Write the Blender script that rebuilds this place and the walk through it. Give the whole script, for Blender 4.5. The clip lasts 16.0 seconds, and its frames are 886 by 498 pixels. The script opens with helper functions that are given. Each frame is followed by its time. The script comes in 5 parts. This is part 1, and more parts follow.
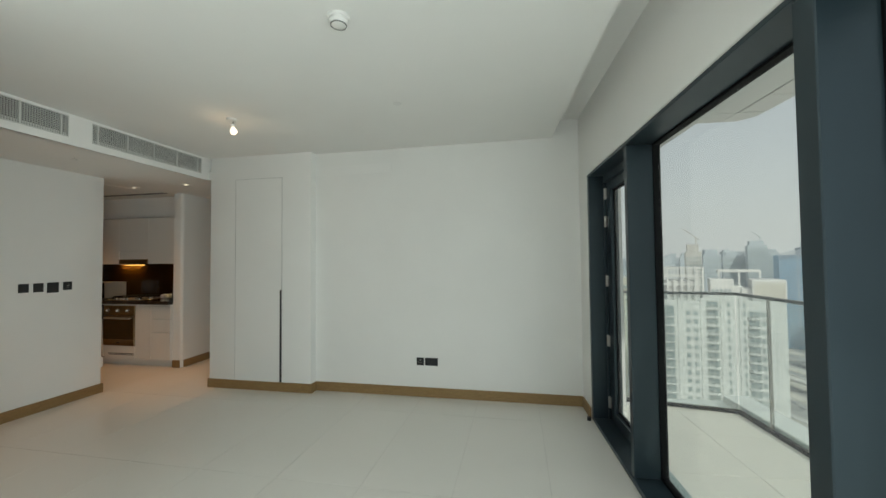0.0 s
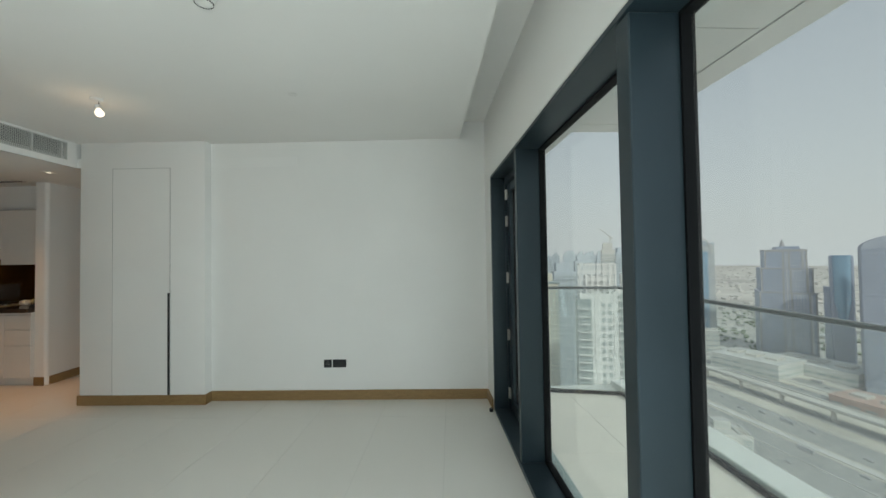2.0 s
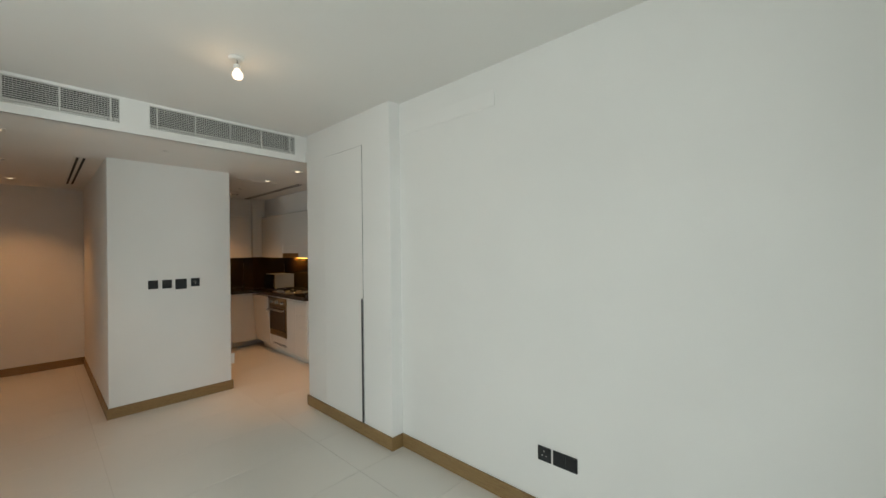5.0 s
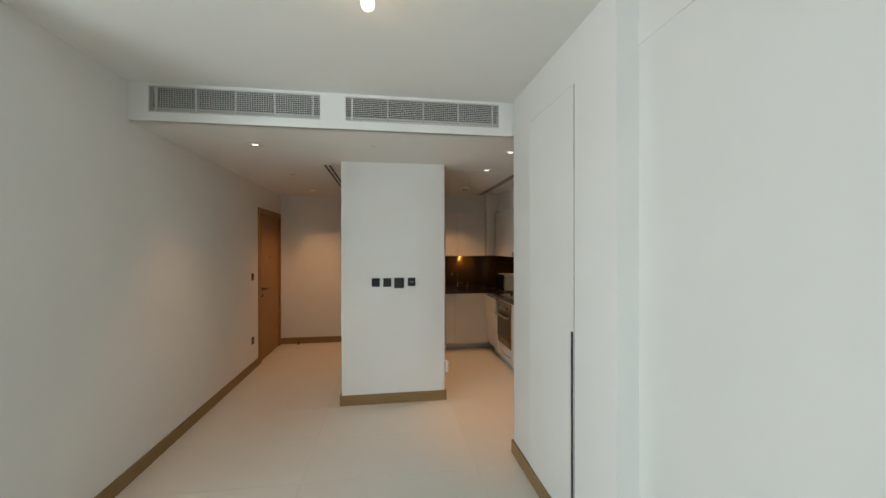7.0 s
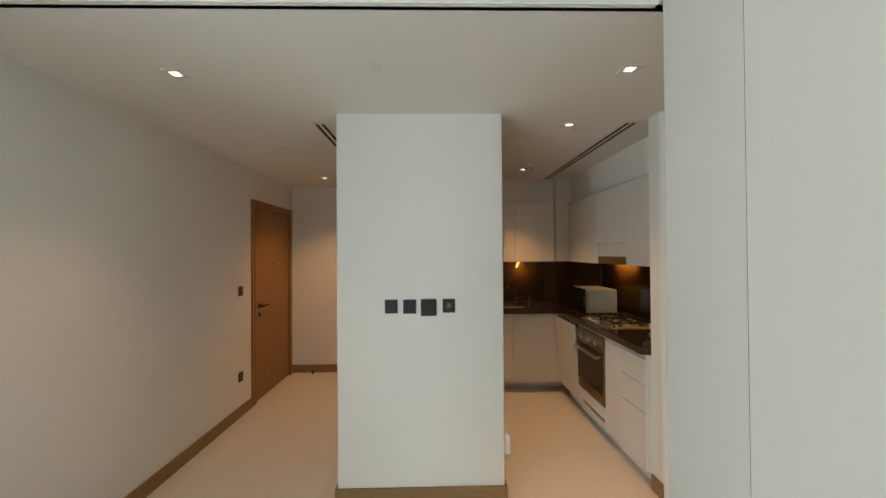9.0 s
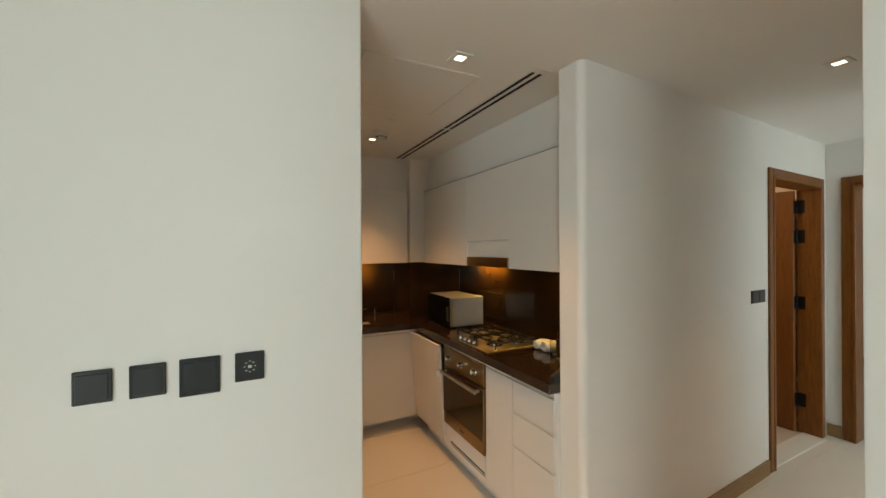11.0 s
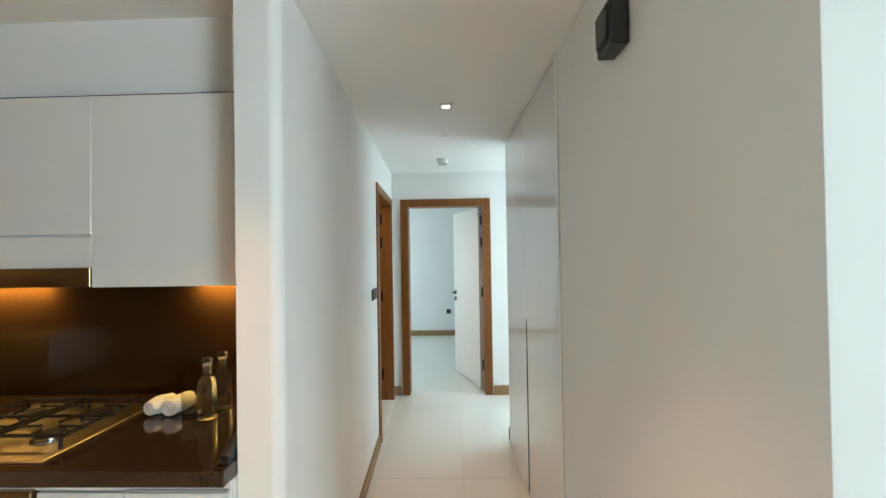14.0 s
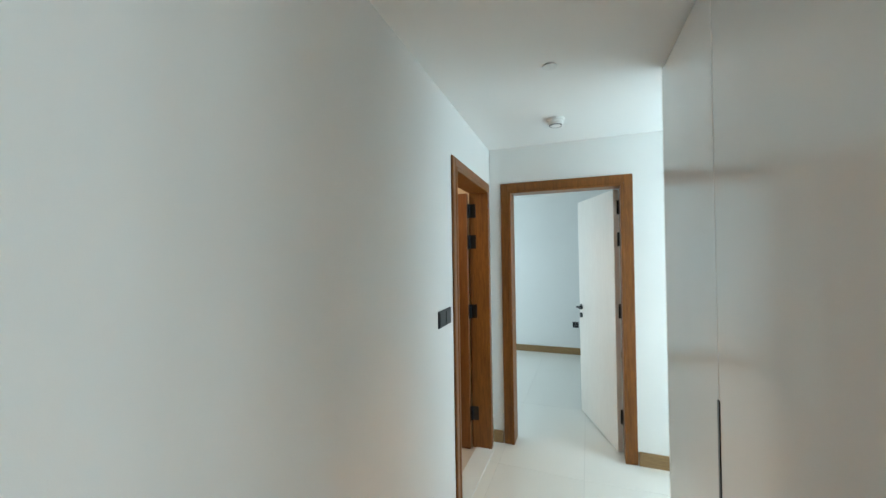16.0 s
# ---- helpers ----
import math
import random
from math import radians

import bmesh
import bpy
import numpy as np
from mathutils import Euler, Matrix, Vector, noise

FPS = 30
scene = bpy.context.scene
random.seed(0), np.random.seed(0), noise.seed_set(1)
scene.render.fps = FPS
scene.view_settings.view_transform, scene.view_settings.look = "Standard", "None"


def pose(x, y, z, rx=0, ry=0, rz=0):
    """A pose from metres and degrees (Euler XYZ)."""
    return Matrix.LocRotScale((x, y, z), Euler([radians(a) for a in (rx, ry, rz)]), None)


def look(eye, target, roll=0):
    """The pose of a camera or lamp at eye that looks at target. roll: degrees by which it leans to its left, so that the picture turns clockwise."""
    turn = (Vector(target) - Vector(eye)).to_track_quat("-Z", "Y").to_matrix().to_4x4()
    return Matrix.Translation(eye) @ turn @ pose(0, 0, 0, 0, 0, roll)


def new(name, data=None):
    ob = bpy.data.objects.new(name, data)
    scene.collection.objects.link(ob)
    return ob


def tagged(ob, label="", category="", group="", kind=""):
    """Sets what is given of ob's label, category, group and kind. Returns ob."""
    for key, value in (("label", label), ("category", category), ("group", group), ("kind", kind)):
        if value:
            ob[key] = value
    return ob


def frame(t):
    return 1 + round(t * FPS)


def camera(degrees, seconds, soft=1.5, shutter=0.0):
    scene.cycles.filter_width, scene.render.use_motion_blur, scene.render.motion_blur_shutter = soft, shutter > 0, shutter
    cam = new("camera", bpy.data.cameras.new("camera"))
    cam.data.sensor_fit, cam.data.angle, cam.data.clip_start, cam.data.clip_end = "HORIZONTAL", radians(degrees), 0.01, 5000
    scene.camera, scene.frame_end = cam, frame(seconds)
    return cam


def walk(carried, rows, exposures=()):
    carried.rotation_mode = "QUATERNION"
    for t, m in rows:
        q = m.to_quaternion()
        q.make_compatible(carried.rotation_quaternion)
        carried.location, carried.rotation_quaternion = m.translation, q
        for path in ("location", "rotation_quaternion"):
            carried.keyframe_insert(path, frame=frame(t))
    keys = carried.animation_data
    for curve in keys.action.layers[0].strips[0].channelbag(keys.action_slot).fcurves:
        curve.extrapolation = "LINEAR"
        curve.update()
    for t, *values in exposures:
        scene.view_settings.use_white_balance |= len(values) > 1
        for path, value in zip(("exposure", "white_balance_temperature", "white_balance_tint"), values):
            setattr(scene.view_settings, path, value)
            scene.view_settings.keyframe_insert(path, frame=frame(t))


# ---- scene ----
cam = camera(99.3, 16.0)
PATH = [
    (0, (0.346, 0.061, 1.447), (-0.04, 2.023, 1.508), -0.6),
    (0.5, (0.544, -0.042, 1.437), (0.39, 1.952, 1.493), -0.8),
    (1, (0.684, -0.078, 1.439), (0.641, 1.921, 1.487), -0.9),
    (1.5, (0.7, -0.035, 1.44), (0.659, 1.964, 1.487), -1.0),
    (2, (0.603, 0.103, 1.447), (0.561, 2.102, 1.493), -0.9),
    (2.5, (0.572, 0.369, 1.467), (0.452, 2.365, 1.496), -0.5),
    (3, (0.57, 0.691, 1.482), (0.316, 2.675, 1.505), -0.5),
    (3.5, (0.526, 1.029, 1.494), (0.028, 2.966, 1.506), -0.7),
    (4, (0.445, 1.372, 1.522), (-0.376, 3.196, 1.524), -0.5),
    (4.5, (0.423, 1.732, 1.535), (-0.706, 3.383, 1.542), -0.6),
    (5, (0.353, 2.054, 1.532), (-1.009, 3.519, 1.537), -0.7),
    (5.2, (0.288, 2.184, 1.551), (-1.167, 3.556, 1.552), -0.7),
    (7.3, (-0.641, 2.979, 1.568), (-2.635, 3.136, 1.563), -0.4),
    (7.5, (-0.788, 2.991, 1.565), (-2.786, 3.077, 1.558), -0.7),
    (8, (-1.167, 2.991, 1.579), (-3.167, 2.985, 1.566), -0.7),
    (8.2, (-1.326, 3.013, 1.555), (-3.326, 2.986, 1.564), -0.6),
    (10.3, (-2.724, 3.168, 1.555), (-4.665, 3.65, 1.569), -0.4),
    (10.5, (-2.815, 3.177, 1.558), (-4.725, 3.769, 1.565), -0.4),
    (11, (-3.023, 3.192, 1.571), (-4.806, 4.099, 1.571), -0.3),
    (11.5, (-3.201, 3.235, 1.557), (-4.771, 4.474, 1.561), -0.2),
    (12, (-3.37, 3.269, 1.561), (-4.663, 4.794, 1.567), -0.3),
    (12.5, (-3.527, 3.267, 1.56), (-4.514, 5.006, 1.574), -0.4),
    (13, (-3.648, 3.264, 1.559), (-4.259, 5.168, 1.577), -0.4),
    (13.5, (-3.705, 3.272, 1.554), (-3.959, 5.255, 1.57), -0.6),
    (14, (-3.717, 3.371, 1.544), (-3.769, 5.37, 1.566), -0.9),
    (14.5, (-3.663, 3.606, 1.563), (-3.715, 5.606, 1.57), -0.9),
    (15, (-3.65, 3.903, 1.557), (-3.783, 5.898, 1.564), -0.9),
    (15.5, (-3.642, 4.166, 1.579), (-3.967, 6.14, 1.582), -0.9),
    (16, (-3.621, 4.4, 1.579), (-4.338, 6.267, 1.597), -0.9),
]
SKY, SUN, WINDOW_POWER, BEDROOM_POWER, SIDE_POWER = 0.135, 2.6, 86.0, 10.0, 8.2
PANE = (0.84, 0.90, 0.90)
DOWN, BULB, BATH, UNDER = 78.0, 0.45, 6.0, 1.5
OUTLET_Z = 0.371
EXPOSURES = [(0.0, -0.08, 6800, 10), (2.0, -0.08, 6550, 10), (3.0, 0.0, 6600, 10), (5.0, 0.16, 6850, 13), (8.0, 0.52, 6500, 11), (10.5, 0.74, 7000, 9), (11.4, 0.96, 7000, 9), (12.0, 1.08, 5950, 7), (12.6, 1.36, 5880, 6), (13.2, 1.6, 5800, 4), (14.5, 1.58, 5750, 3), (15.5, 1.52, 5650, 2), (16.0, 1.5, 5650, 2)]
walk(cam, [(t, look(eye, target, roll)) for t, eye, target, roll in PATH], EXPOSURES)

# ---------------------------------------------------------------- light
world = bpy.data.worlds.new("sky")
scene.world = world
world.use_nodes = True
wn = world.node_tree
sky = wn.nodes.new("ShaderNodeTexSky")
sky.sky_type = "NISHITA"
sky.sun_disc = False
sky.sun_elevation = radians(40)
sky.sun_rotation = radians(175)
sky.altitude = 100
sky.air_density = 1.0
sky.dust_density = 2.2
sky.ozone_density = 1.0
bg = wn.nodes["Background"]
bg.inputs["Strength"].default_value = SKY
pale = wn.nodes.new("ShaderNodeHueSaturation")
pale.inputs["Saturation"].default_value = 0.75
wn.links.new(sky.outputs["Color"], pale.inputs["Color"])
# dusty haze: thick along the horizon, thinner overhead
way, split, rise, veil = wn.nodes.new("ShaderNodeTexCoord"), wn.nodes.new("ShaderNodeSeparateXYZ"), wn.nodes.new("ShaderNodeMapRange"), wn.nodes.new("ShaderNodeMix")
veil.data_type = "RGBA"
rise.inputs["From Min"].default_value, rise.inputs["From Max"].default_value = 0.0, 0.6
rise.inputs["To Min"].default_value, rise.inputs["To Max"].default_value = 0.0, 0.6
wn.links.new(way.outputs["Generated"], split.inputs["Vector"])
wn.links.new(split.outputs["Z"], rise.inputs["Value"])
wn.links.new(rise.outputs["Result"], veil.inputs["Factor"])
veil.inputs["A"].default_value = (5.7, 5.6, 5.55, 1)
wn.links.new(pale.outputs["Color"], veil.inputs["B"])
wn.links.new(veil.outputs["Result"], bg.inputs["Color"])


def lamp(name, kind, m, power, color, size=0.1, size_y=None, spot=None, blend=0.6):
    data = bpy.data.lights.new(name, kind)
    data.energy, data.color = power, color
    if kind == "AREA":
        data.shape = "RECTANGLE" if size_y else "SQUARE"
        data.size = size
        if size_y:
            data.size_y = size_y
    elif kind == "SUN":
        data.angle = size
    else:
        data.shadow_soft_size = size
    if spot:
        data.spot_size, data.spot_blend = radians(spot), blend
    ob = new(name, data)
    ob.matrix_world = m
    return ob


SPOT = (1.0, 0.50, 0.20)
WARM = (1.0, 0.68, 0.38)
COOL = (0.84, 0.97, 1.0)
lamp("sun", "SUN", look((9, -100, 84), (0, 0, 0)), SUN, (1.0, 0.94, 0.85), radians(2))

# window frame of reference: x outwards, y along the glass to the north
WIN = pose(0.985, 3.707, 0, 0, 0, 3.78)


def win(x, y, z):
    return WIN @ Vector((x, y, z))


lamp("window_light", "AREA", look(win(0.02, -4.45, 1.15), win(-2.0, -3.75, 0.95)), WINDOW_POWER, COOL, 1.7, 2.0)
# unseen lamp added in the side recess; daylight inferred there, no window built
lamp("side_recess_light", "AREA", look((-2.05, 7.0, 1.3), (-5, 7.0, 1.35)), SIDE_POWER, COOL, 0.9, 1.9)
# added lamp for bedroom daylight; the unseen window's wall is assumed
lamp("bedroom_daylight", "AREA", look((-5.72, 9.05, 1.3), (-2, 9.0, 1.2)), BEDROOM_POWER, COOL, 2.2, 2.0)


# ---------------------------------------------------------------- materials
def mat(name, color, rough=0.5, metal=0.0, vary=0.06, scale=6.0, fine=180.0, bump=0.02, coat=0.0, random_by=None, spec=0.5, rough_vary=0.08):
    m = bpy.data.materials.new(name)
    m.use_nodes = True
    n, l = m.node_tree.nodes, m.node_tree.links
    b = n["Principled BSDF"]
    b.inputs["Metallic"].default_value = metal
    b.inputs["Coat Weight"].default_value = coat
    b.inputs["Coat Roughness"].default_value = 0.04
    b.inputs["Specular IOR Level"].default_value = spec
    co = n.new("ShaderNodeTexCoord")
    big, small = n.new("ShaderNodeTexNoise"), n.new("ShaderNodeTexNoise")
    big.inputs["Scale"].default_value, small.inputs["Scale"].default_value = scale, fine
    big.inputs["Detail"].default_value = 5
    for tx in (big, small):
        l.new(co.outputs["Object"], tx.inputs["Vector"])
    ramp = n.new("ShaderNodeMapRange")
    ramp.inputs["From Min"].default_value, ramp.inputs["From Max"].default_value = 0.3, 0.7
    ramp.inputs["To Min"].default_value, ramp.inputs["To Max"].default_value = 1 - vary, 1 + vary
    l.new(big.outputs["Fac"], ramp.inputs["Value"])
    value = ramp.outputs["Result"]
    if random_by == "object":
        info, add = n.new("ShaderNodeObjectInfo"), n.new("ShaderNodeMapRange")
        add.inputs["To Min"].default_value, add.inputs["To Max"].default_value = 0.985, 1.012
        l.new(info.outputs["Random"], add.inputs["Value"])
        mul = n.new("ShaderNodeMath")
        mul.operation = "MULTIPLY"
        l.new(value, mul.inputs[0])
        l.new(add.outputs["Result"], mul.inputs[1])
        value = mul.outputs[0]
    tint = n.new("ShaderNodeVectorMath")
    tint.operation = "SCALE"
    tint.inputs[0].default_value = color
    l.new(value, tint.inputs["Scale"])
    l.new(tint.outputs["Vector"], b.inputs["Base Color"])
    rr = n.new("ShaderNodeMapRange")
    rr.inputs["From Min"].default_value, rr.inputs["From Max"].default_value = 0.3, 0.7
    rr.inputs["To Min"].default_value = max(0.02, rough * (1 - rough_vary))
    rr.inputs["To Max"].default_value = min(1.0, rough * (1 + rough_vary))
    l.new(big.outputs["Fac"], rr.inputs["Value"])
    l.new(rr.outputs["Result"], b.inputs["Roughness"])
    if bump:
        bp = n.new("ShaderNodeBump")
        bp.inputs["Strength"].default_value = bump
        bp.inputs["Distance"].default_value = 0.004
        l.new(small.outputs["Fac"], bp.inputs["Height"])
        l.new(bp.outputs["Normal"], b.inputs["Normal"])
    return m


def wood(name, dark, light, rough=0.42, stretch=(14, 14, 1.1), bump=0.06):
    m = mat(name, light, rough, bump=0.0)
    n, l = m.node_tree.nodes, m.node_tree.links
    b = n["Principled BSDF"]
    co, mp = n.new("ShaderNodeTexCoord"), n.new("ShaderNodeMapping")
    mp.inputs["Scale"].default_value = stretch
    l.new(co.outputs["Object"], mp.inputs["Vector"])
    grain, streak = n.new("ShaderNodeTexNoise"), n.new("ShaderNodeTexNoise")
    grain.inputs["Scale"].default_value, grain.inputs["Detail"].default_value, grain.inputs["Distortion"].default_value = 4.0, 8, 1.2
    streak.inputs["Scale"].default_value, streak.inputs["Detail"].default_value = 26.0, 3
    for tx in (grain, streak):
        l.new(mp.outputs["Vector"], tx.inputs["Vector"])
    mix = n.new("ShaderNodeMath")
    mix.operation = "MULTIPLY_ADD"
    mix.inputs[1].default_value = 0.35
    l.new(streak.outputs["Fac"], mix.inputs[0])
    half = n.new("ShaderNodeMath")
    half.operation = "MULTIPLY"
    half.inputs[1].default_value = 0.65
    l.new(grain.outputs["Fac"], half.inputs[0])
    l.new(half.outputs[0], mix.inputs[2])
    ramp = n.new("ShaderNodeValToRGB")
    ramp.color_ramp.elements[0].position, ramp.color_ramp.elements[1].position = 0.36, 0.64
    ramp.color_ramp.elements[0].color, ramp.color_ramp.elements[1].color = (*dark, 1), (*light, 1)
    l.new(mix.outputs[0], ramp.inputs["Fac"])
    l.new(ramp.outputs["Color"], b.inputs["Base Color"])
    bp = n.new("ShaderNodeBump")
    bp.inputs["Strength"].default_value, bp.inputs["Distance"].default_value = bump, 0.002
    l.new(mix.outputs[0], bp.inputs["Height"])
    l.new(bp.outputs["Normal"], b.inputs["Normal"])
    return m


def glass(name, tint, rough=0.0, gloss=0.08, haze_film=0.0):
    """A thin pane: lets light straight through, with a little mirror gloss and a translucent film added to imitate
    outdoor haze.
    """
    m = bpy.data.materials.new(name)
    m.use_nodes = True
    n, l = m.node_tree.nodes, m.node_tree.links
    n.remove(n["Principled BSDF"])
    clear, shine, edge, mix = n.new("ShaderNodeBsdfTransparent"), n.new("ShaderNodeBsdfGlossy"), n.new("ShaderNodeLayerWeight"), n.new("ShaderNodeMixShader")
    clear.inputs["Color"].default_value = (*tint, 1)
    shine.inputs["Roughness"].default_value = rough
    power, scaled = n.new("ShaderNodeMath"), n.new("ShaderNodeMath")
    power.operation, scaled.operation = "POWER", "MULTIPLY_ADD"
    power.inputs[1].default_value = 5.0
    scaled.inputs[1].default_value, scaled.inputs[2].default_value = 0.35, gloss * 0.3
    l.new(edge.outputs["Facing"], power.inputs[0])
    l.new(power.outputs[0], scaled.inputs[0])
    l.new(scaled.outputs[0], mix.inputs["Fac"])
    # whitish veil over the view outside, standing in for haze
    through_haze, haze_scatter = n.new("ShaderNodeMixShader"), n.new("ShaderNodeBsdfTranslucent")
    haze_scatter.inputs["Color"].default_value = (0.90, 0.93, 0.92, 1)
    through_haze.inputs["Fac"].default_value = haze_film
    l.new(clear.outputs["BSDF"], through_haze.inputs[1])
    l.new(haze_scatter.outputs["BSDF"], through_haze.inputs[2])
    l.new(through_haze.outputs["Shader"], mix.inputs[1])
    l.new(shine.outputs["BSDF"], mix.inputs[2])
    l.new(mix.outputs["Shader"], n["Material Output"].inputs["Surface"])
    return m


def solid_glass(name, tint):
    m = mat(name, tint, 0.02, vary=0.0, bump=0.0)
    b = m.node_tree.nodes["Principled BSDF"]
    b.inputs["Transmission Weight"].default_value = 1.0
    b.inputs["IOR"].default_value = 1.45
    return m


def glow(name, color, strength):
    m = mat(name, (0.8, 0.8, 0.8), 0.4, vary=0.02, bump=0)
    b = m.node_tree.nodes["Principled BSDF"]
    b.inputs["Emission Color"].default_value = (*color, 1)
    b.inputs["Emission Strength"].default_value = strength
    return m


M_WALL = mat("wall_paint", (0.83, 0.825, 0.80), 0.62, vary=0.018, scale=1.6, fine=420, bump=0.05, spec=0.3)
M_CEIL = mat("ceiling_paint", (0.85, 0.845, 0.82), 0.75, vary=0.015, scale=1.2, fine=380, bump=0.04, spec=0.25)
M_TILE = mat("porcelain_tile", (0.77, 0.745, 0.69), 0.28, vary=0.012, scale=0.8, fine=90, bump=0.0, random_by="object", rough_vary=0.02)
M_GROUT = mat("grout", (0.64, 0.62, 0.57), 0.9, vary=0.1, scale=20)
M_BATHTILE = mat("bathroom_tile", (0.62, 0.52, 0.42), 0.35, vary=0.05, scale=3)
M_SKIRT = wood("oak_skirting", (0.22, 0.13, 0.052), (0.33, 0.21, 0.088), 0.48, (3, 3, 40))
M_FRAME = wood("door_frame_wood", (0.15, 0.050, 0.006), (0.26, 0.096, 0.014), 0.4)
M_LEAF = wood("entry_door_veneer", (0.25, 0.115, 0.030), (0.35, 0.17, 0.048), 0.4)
M_LEAF_DARK = wood("bathroom_door_veneer", (0.15, 0.050, 0.008), (0.23, 0.082, 0.014), 0.4)
M_LEAF_PALE = wood("pale_door_veneer", (0.78, 0.71, 0.64), (0.83, 0.77, 0.70), 0.45)
M_ALU = mat("anthracite_aluminium", (0.028, 0.046, 0.058), 0.38, 0.3, vary=0.05, scale=3, bump=0.01)
M_FLASHING = mat("grey_green_flashing", (0.33, 0.42, 0.41), 0.4, 0.2, vary=0.05, scale=3, bump=0.0)
M_GASKET = mat("black_gasket", (0.008, 0.009, 0.010), 0.7, bump=0.02, spec=0.12)
M_STEEL = mat("brushed_steel", (0.48, 0.465, 0.44), 0.32, 1.0, vary=0.0, scale=3, fine=260, bump=0.0)
M_BRONZE = mat("bronze_steel", (0.29, 0.20, 0.10), 0.30, 1.0, vary=0.0, scale=3, fine=260, bump=0.0)
M_HOB = mat("dark_bronze_steel", (0.40, 0.32, 0.22), 0.34, 1.0, vary=0.0, scale=3, fine=260, bump=0.0)
M_SILVER = mat("silver_case_paint", (0.40, 0.395, 0.385), 0.38, 0.25, vary=0.02, bump=0.0)
M_RAIL = mat("grey_anodised_rail", (0.13, 0.145, 0.15), 0.4, 0.3, vary=0.04, bump=0.0)
M_CHROME = mat("chrome", (0.55, 0.55, 0.55), 0.14, 1.0, vary=0.02, bump=0)
M_BLACK = mat("black_plastic", (0.014, 0.016, 0.018), 0.32, vary=0.1, bump=0.01)
M_BLACK_METAL = mat("black_metal", (0.02, 0.02, 0.022), 0.4, 0.6, bump=0.02)
M_BLACK_GLASS = mat("black_microwave_glass", (0.006, 0.006, 0.006), 0.10, vary=0.1, bump=0, spec=0.2)
M_IRON = mat("cast_iron", (0.010, 0.0095, 0.009), 0.65, 0.0, spec=0.25, vary=0.15, scale=40, bump=0.15)
M_GLOSS = mat("white_lacquer", (0.79, 0.775, 0.74), 0.22, vary=0.012, scale=1.5, bump=0.0, coat=0.25)
M_MATTWHITE = mat("white_laminate", (0.76, 0.745, 0.71), 0.4, vary=0.015, scale=2, bump=0.01)
M_STONE = mat("dark_brown_quartz", (0.030, 0.018, 0.011), 0.10, vary=0.35, scale=260, fine=500, bump=0.0, coat=0.3)
M_SPLASH = mat("brown_glass_splashback", (0.032, 0.015, 0.005), 0.10, vary=0.1, scale=4, bump=0.0, spec=0.3)
M_WHITE = mat("white_plastic", (0.78, 0.775, 0.75), 0.4, vary=0.02, bump=0.0)
M_DARK = mat("duct_dark", (0.02, 0.02, 0.02), 0.9, vary=0.1)
M_GRILLE = mat("grille_paint", (0.66, 0.66, 0.63), 0.45, vary=0.02, bump=0.0)
M_DUCT = mat("grille_backing", (0.010, 0.011, 0.010), 0.8, vary=0.2, scale=30)
M_TOWEL = mat("white_towel", (0.78, 0.75, 0.71), 0.95, vary=0.05, scale=50, fine=700, bump=0.5)
# both panes carry some of the outdoor haze in their material
M_PANE = glass("window_pane", PANE, haze_film=0.065)
M_RAILGLASS = glass("rail_glass", (0.95, 0.982, 0.975), gloss=0.06, haze_film=0.07)
M_OVENGLASS = mat("oven_glass", (0.040, 0.021, 0.005), 0.07, vary=0.1, bump=0, spec=0.3)
M_BOTTLE = solid_glass("bottle_glass", (0.94, 0.95, 0.88))
M_BALC = mat("balcony_tile", (0.74, 0.72, 0.65), 0.55, vary=0.05, scale=3, fine=90, bump=0.05, random_by="object")
M_SLAB = mat("white_render", (0.80, 0.80, 0.775), 0.8, vary=0.03, scale=2, bump=0.1)
M_BULB = glow("bulb_glow", (1.0, 0.84, 0.62), 1.5)
M_STRIP = glow("strip_glow", (1.0, 0.58, 0.16), 0.5)
M_LED = glow("downlight_glow", (1.0, 0.80, 0.55), 2.4)


# ---------------------------------------------------------------- mesh helpers
def box(bm, a, b, bevel=0.0, m=None, seg=1):
    """A box between two corners, its edges rounded by bevel, in the frame m."""
    r = bmesh.ops.create_cube(bm, size=1.0)
    vs = r["verts"]
    c = [(p + q) / 2 for p, q in zip(a, b)]
    s = [max(abs(q - p), 1e-5) for p, q in zip(a, b)]
    bmesh.ops.transform(bm, matrix=Matrix.LocRotScale(c, None, s), verts=vs)
    if bevel:
        es = list({e for v in vs for e in v.link_edges})
        r = bmesh.ops.bevel(bm, geom=es, offset=min(bevel, min(s) * 0.45), segments=seg, affect="EDGES", profile=0.5)
        vs = list({v for f in r["faces"] for v in f.verts} | {v for v in vs if v.is_valid})
    if m is not None:
        bmesh.ops.transform(bm, matrix=m, verts=vs)
    return bm


def cyl(bm, p, q, r0, r1=None, seg=16, caps=True):
    """A cylinder or cone from p to q."""
    p, q = Vector(p), Vector(q)
    d = q - p
    r = bmesh.ops.create_cone(bm, cap_ends=caps, segments=seg, radius1=r0, radius2=r0 if r1 is None else r1, depth=d.length)
    m = Matrix.Translation((p + q) / 2) @ d.to_track_quat("Z", "Y").to_matrix().to_4x4()
    bmesh.ops.transform(bm, matrix=m, verts=r["verts"])
    return bm


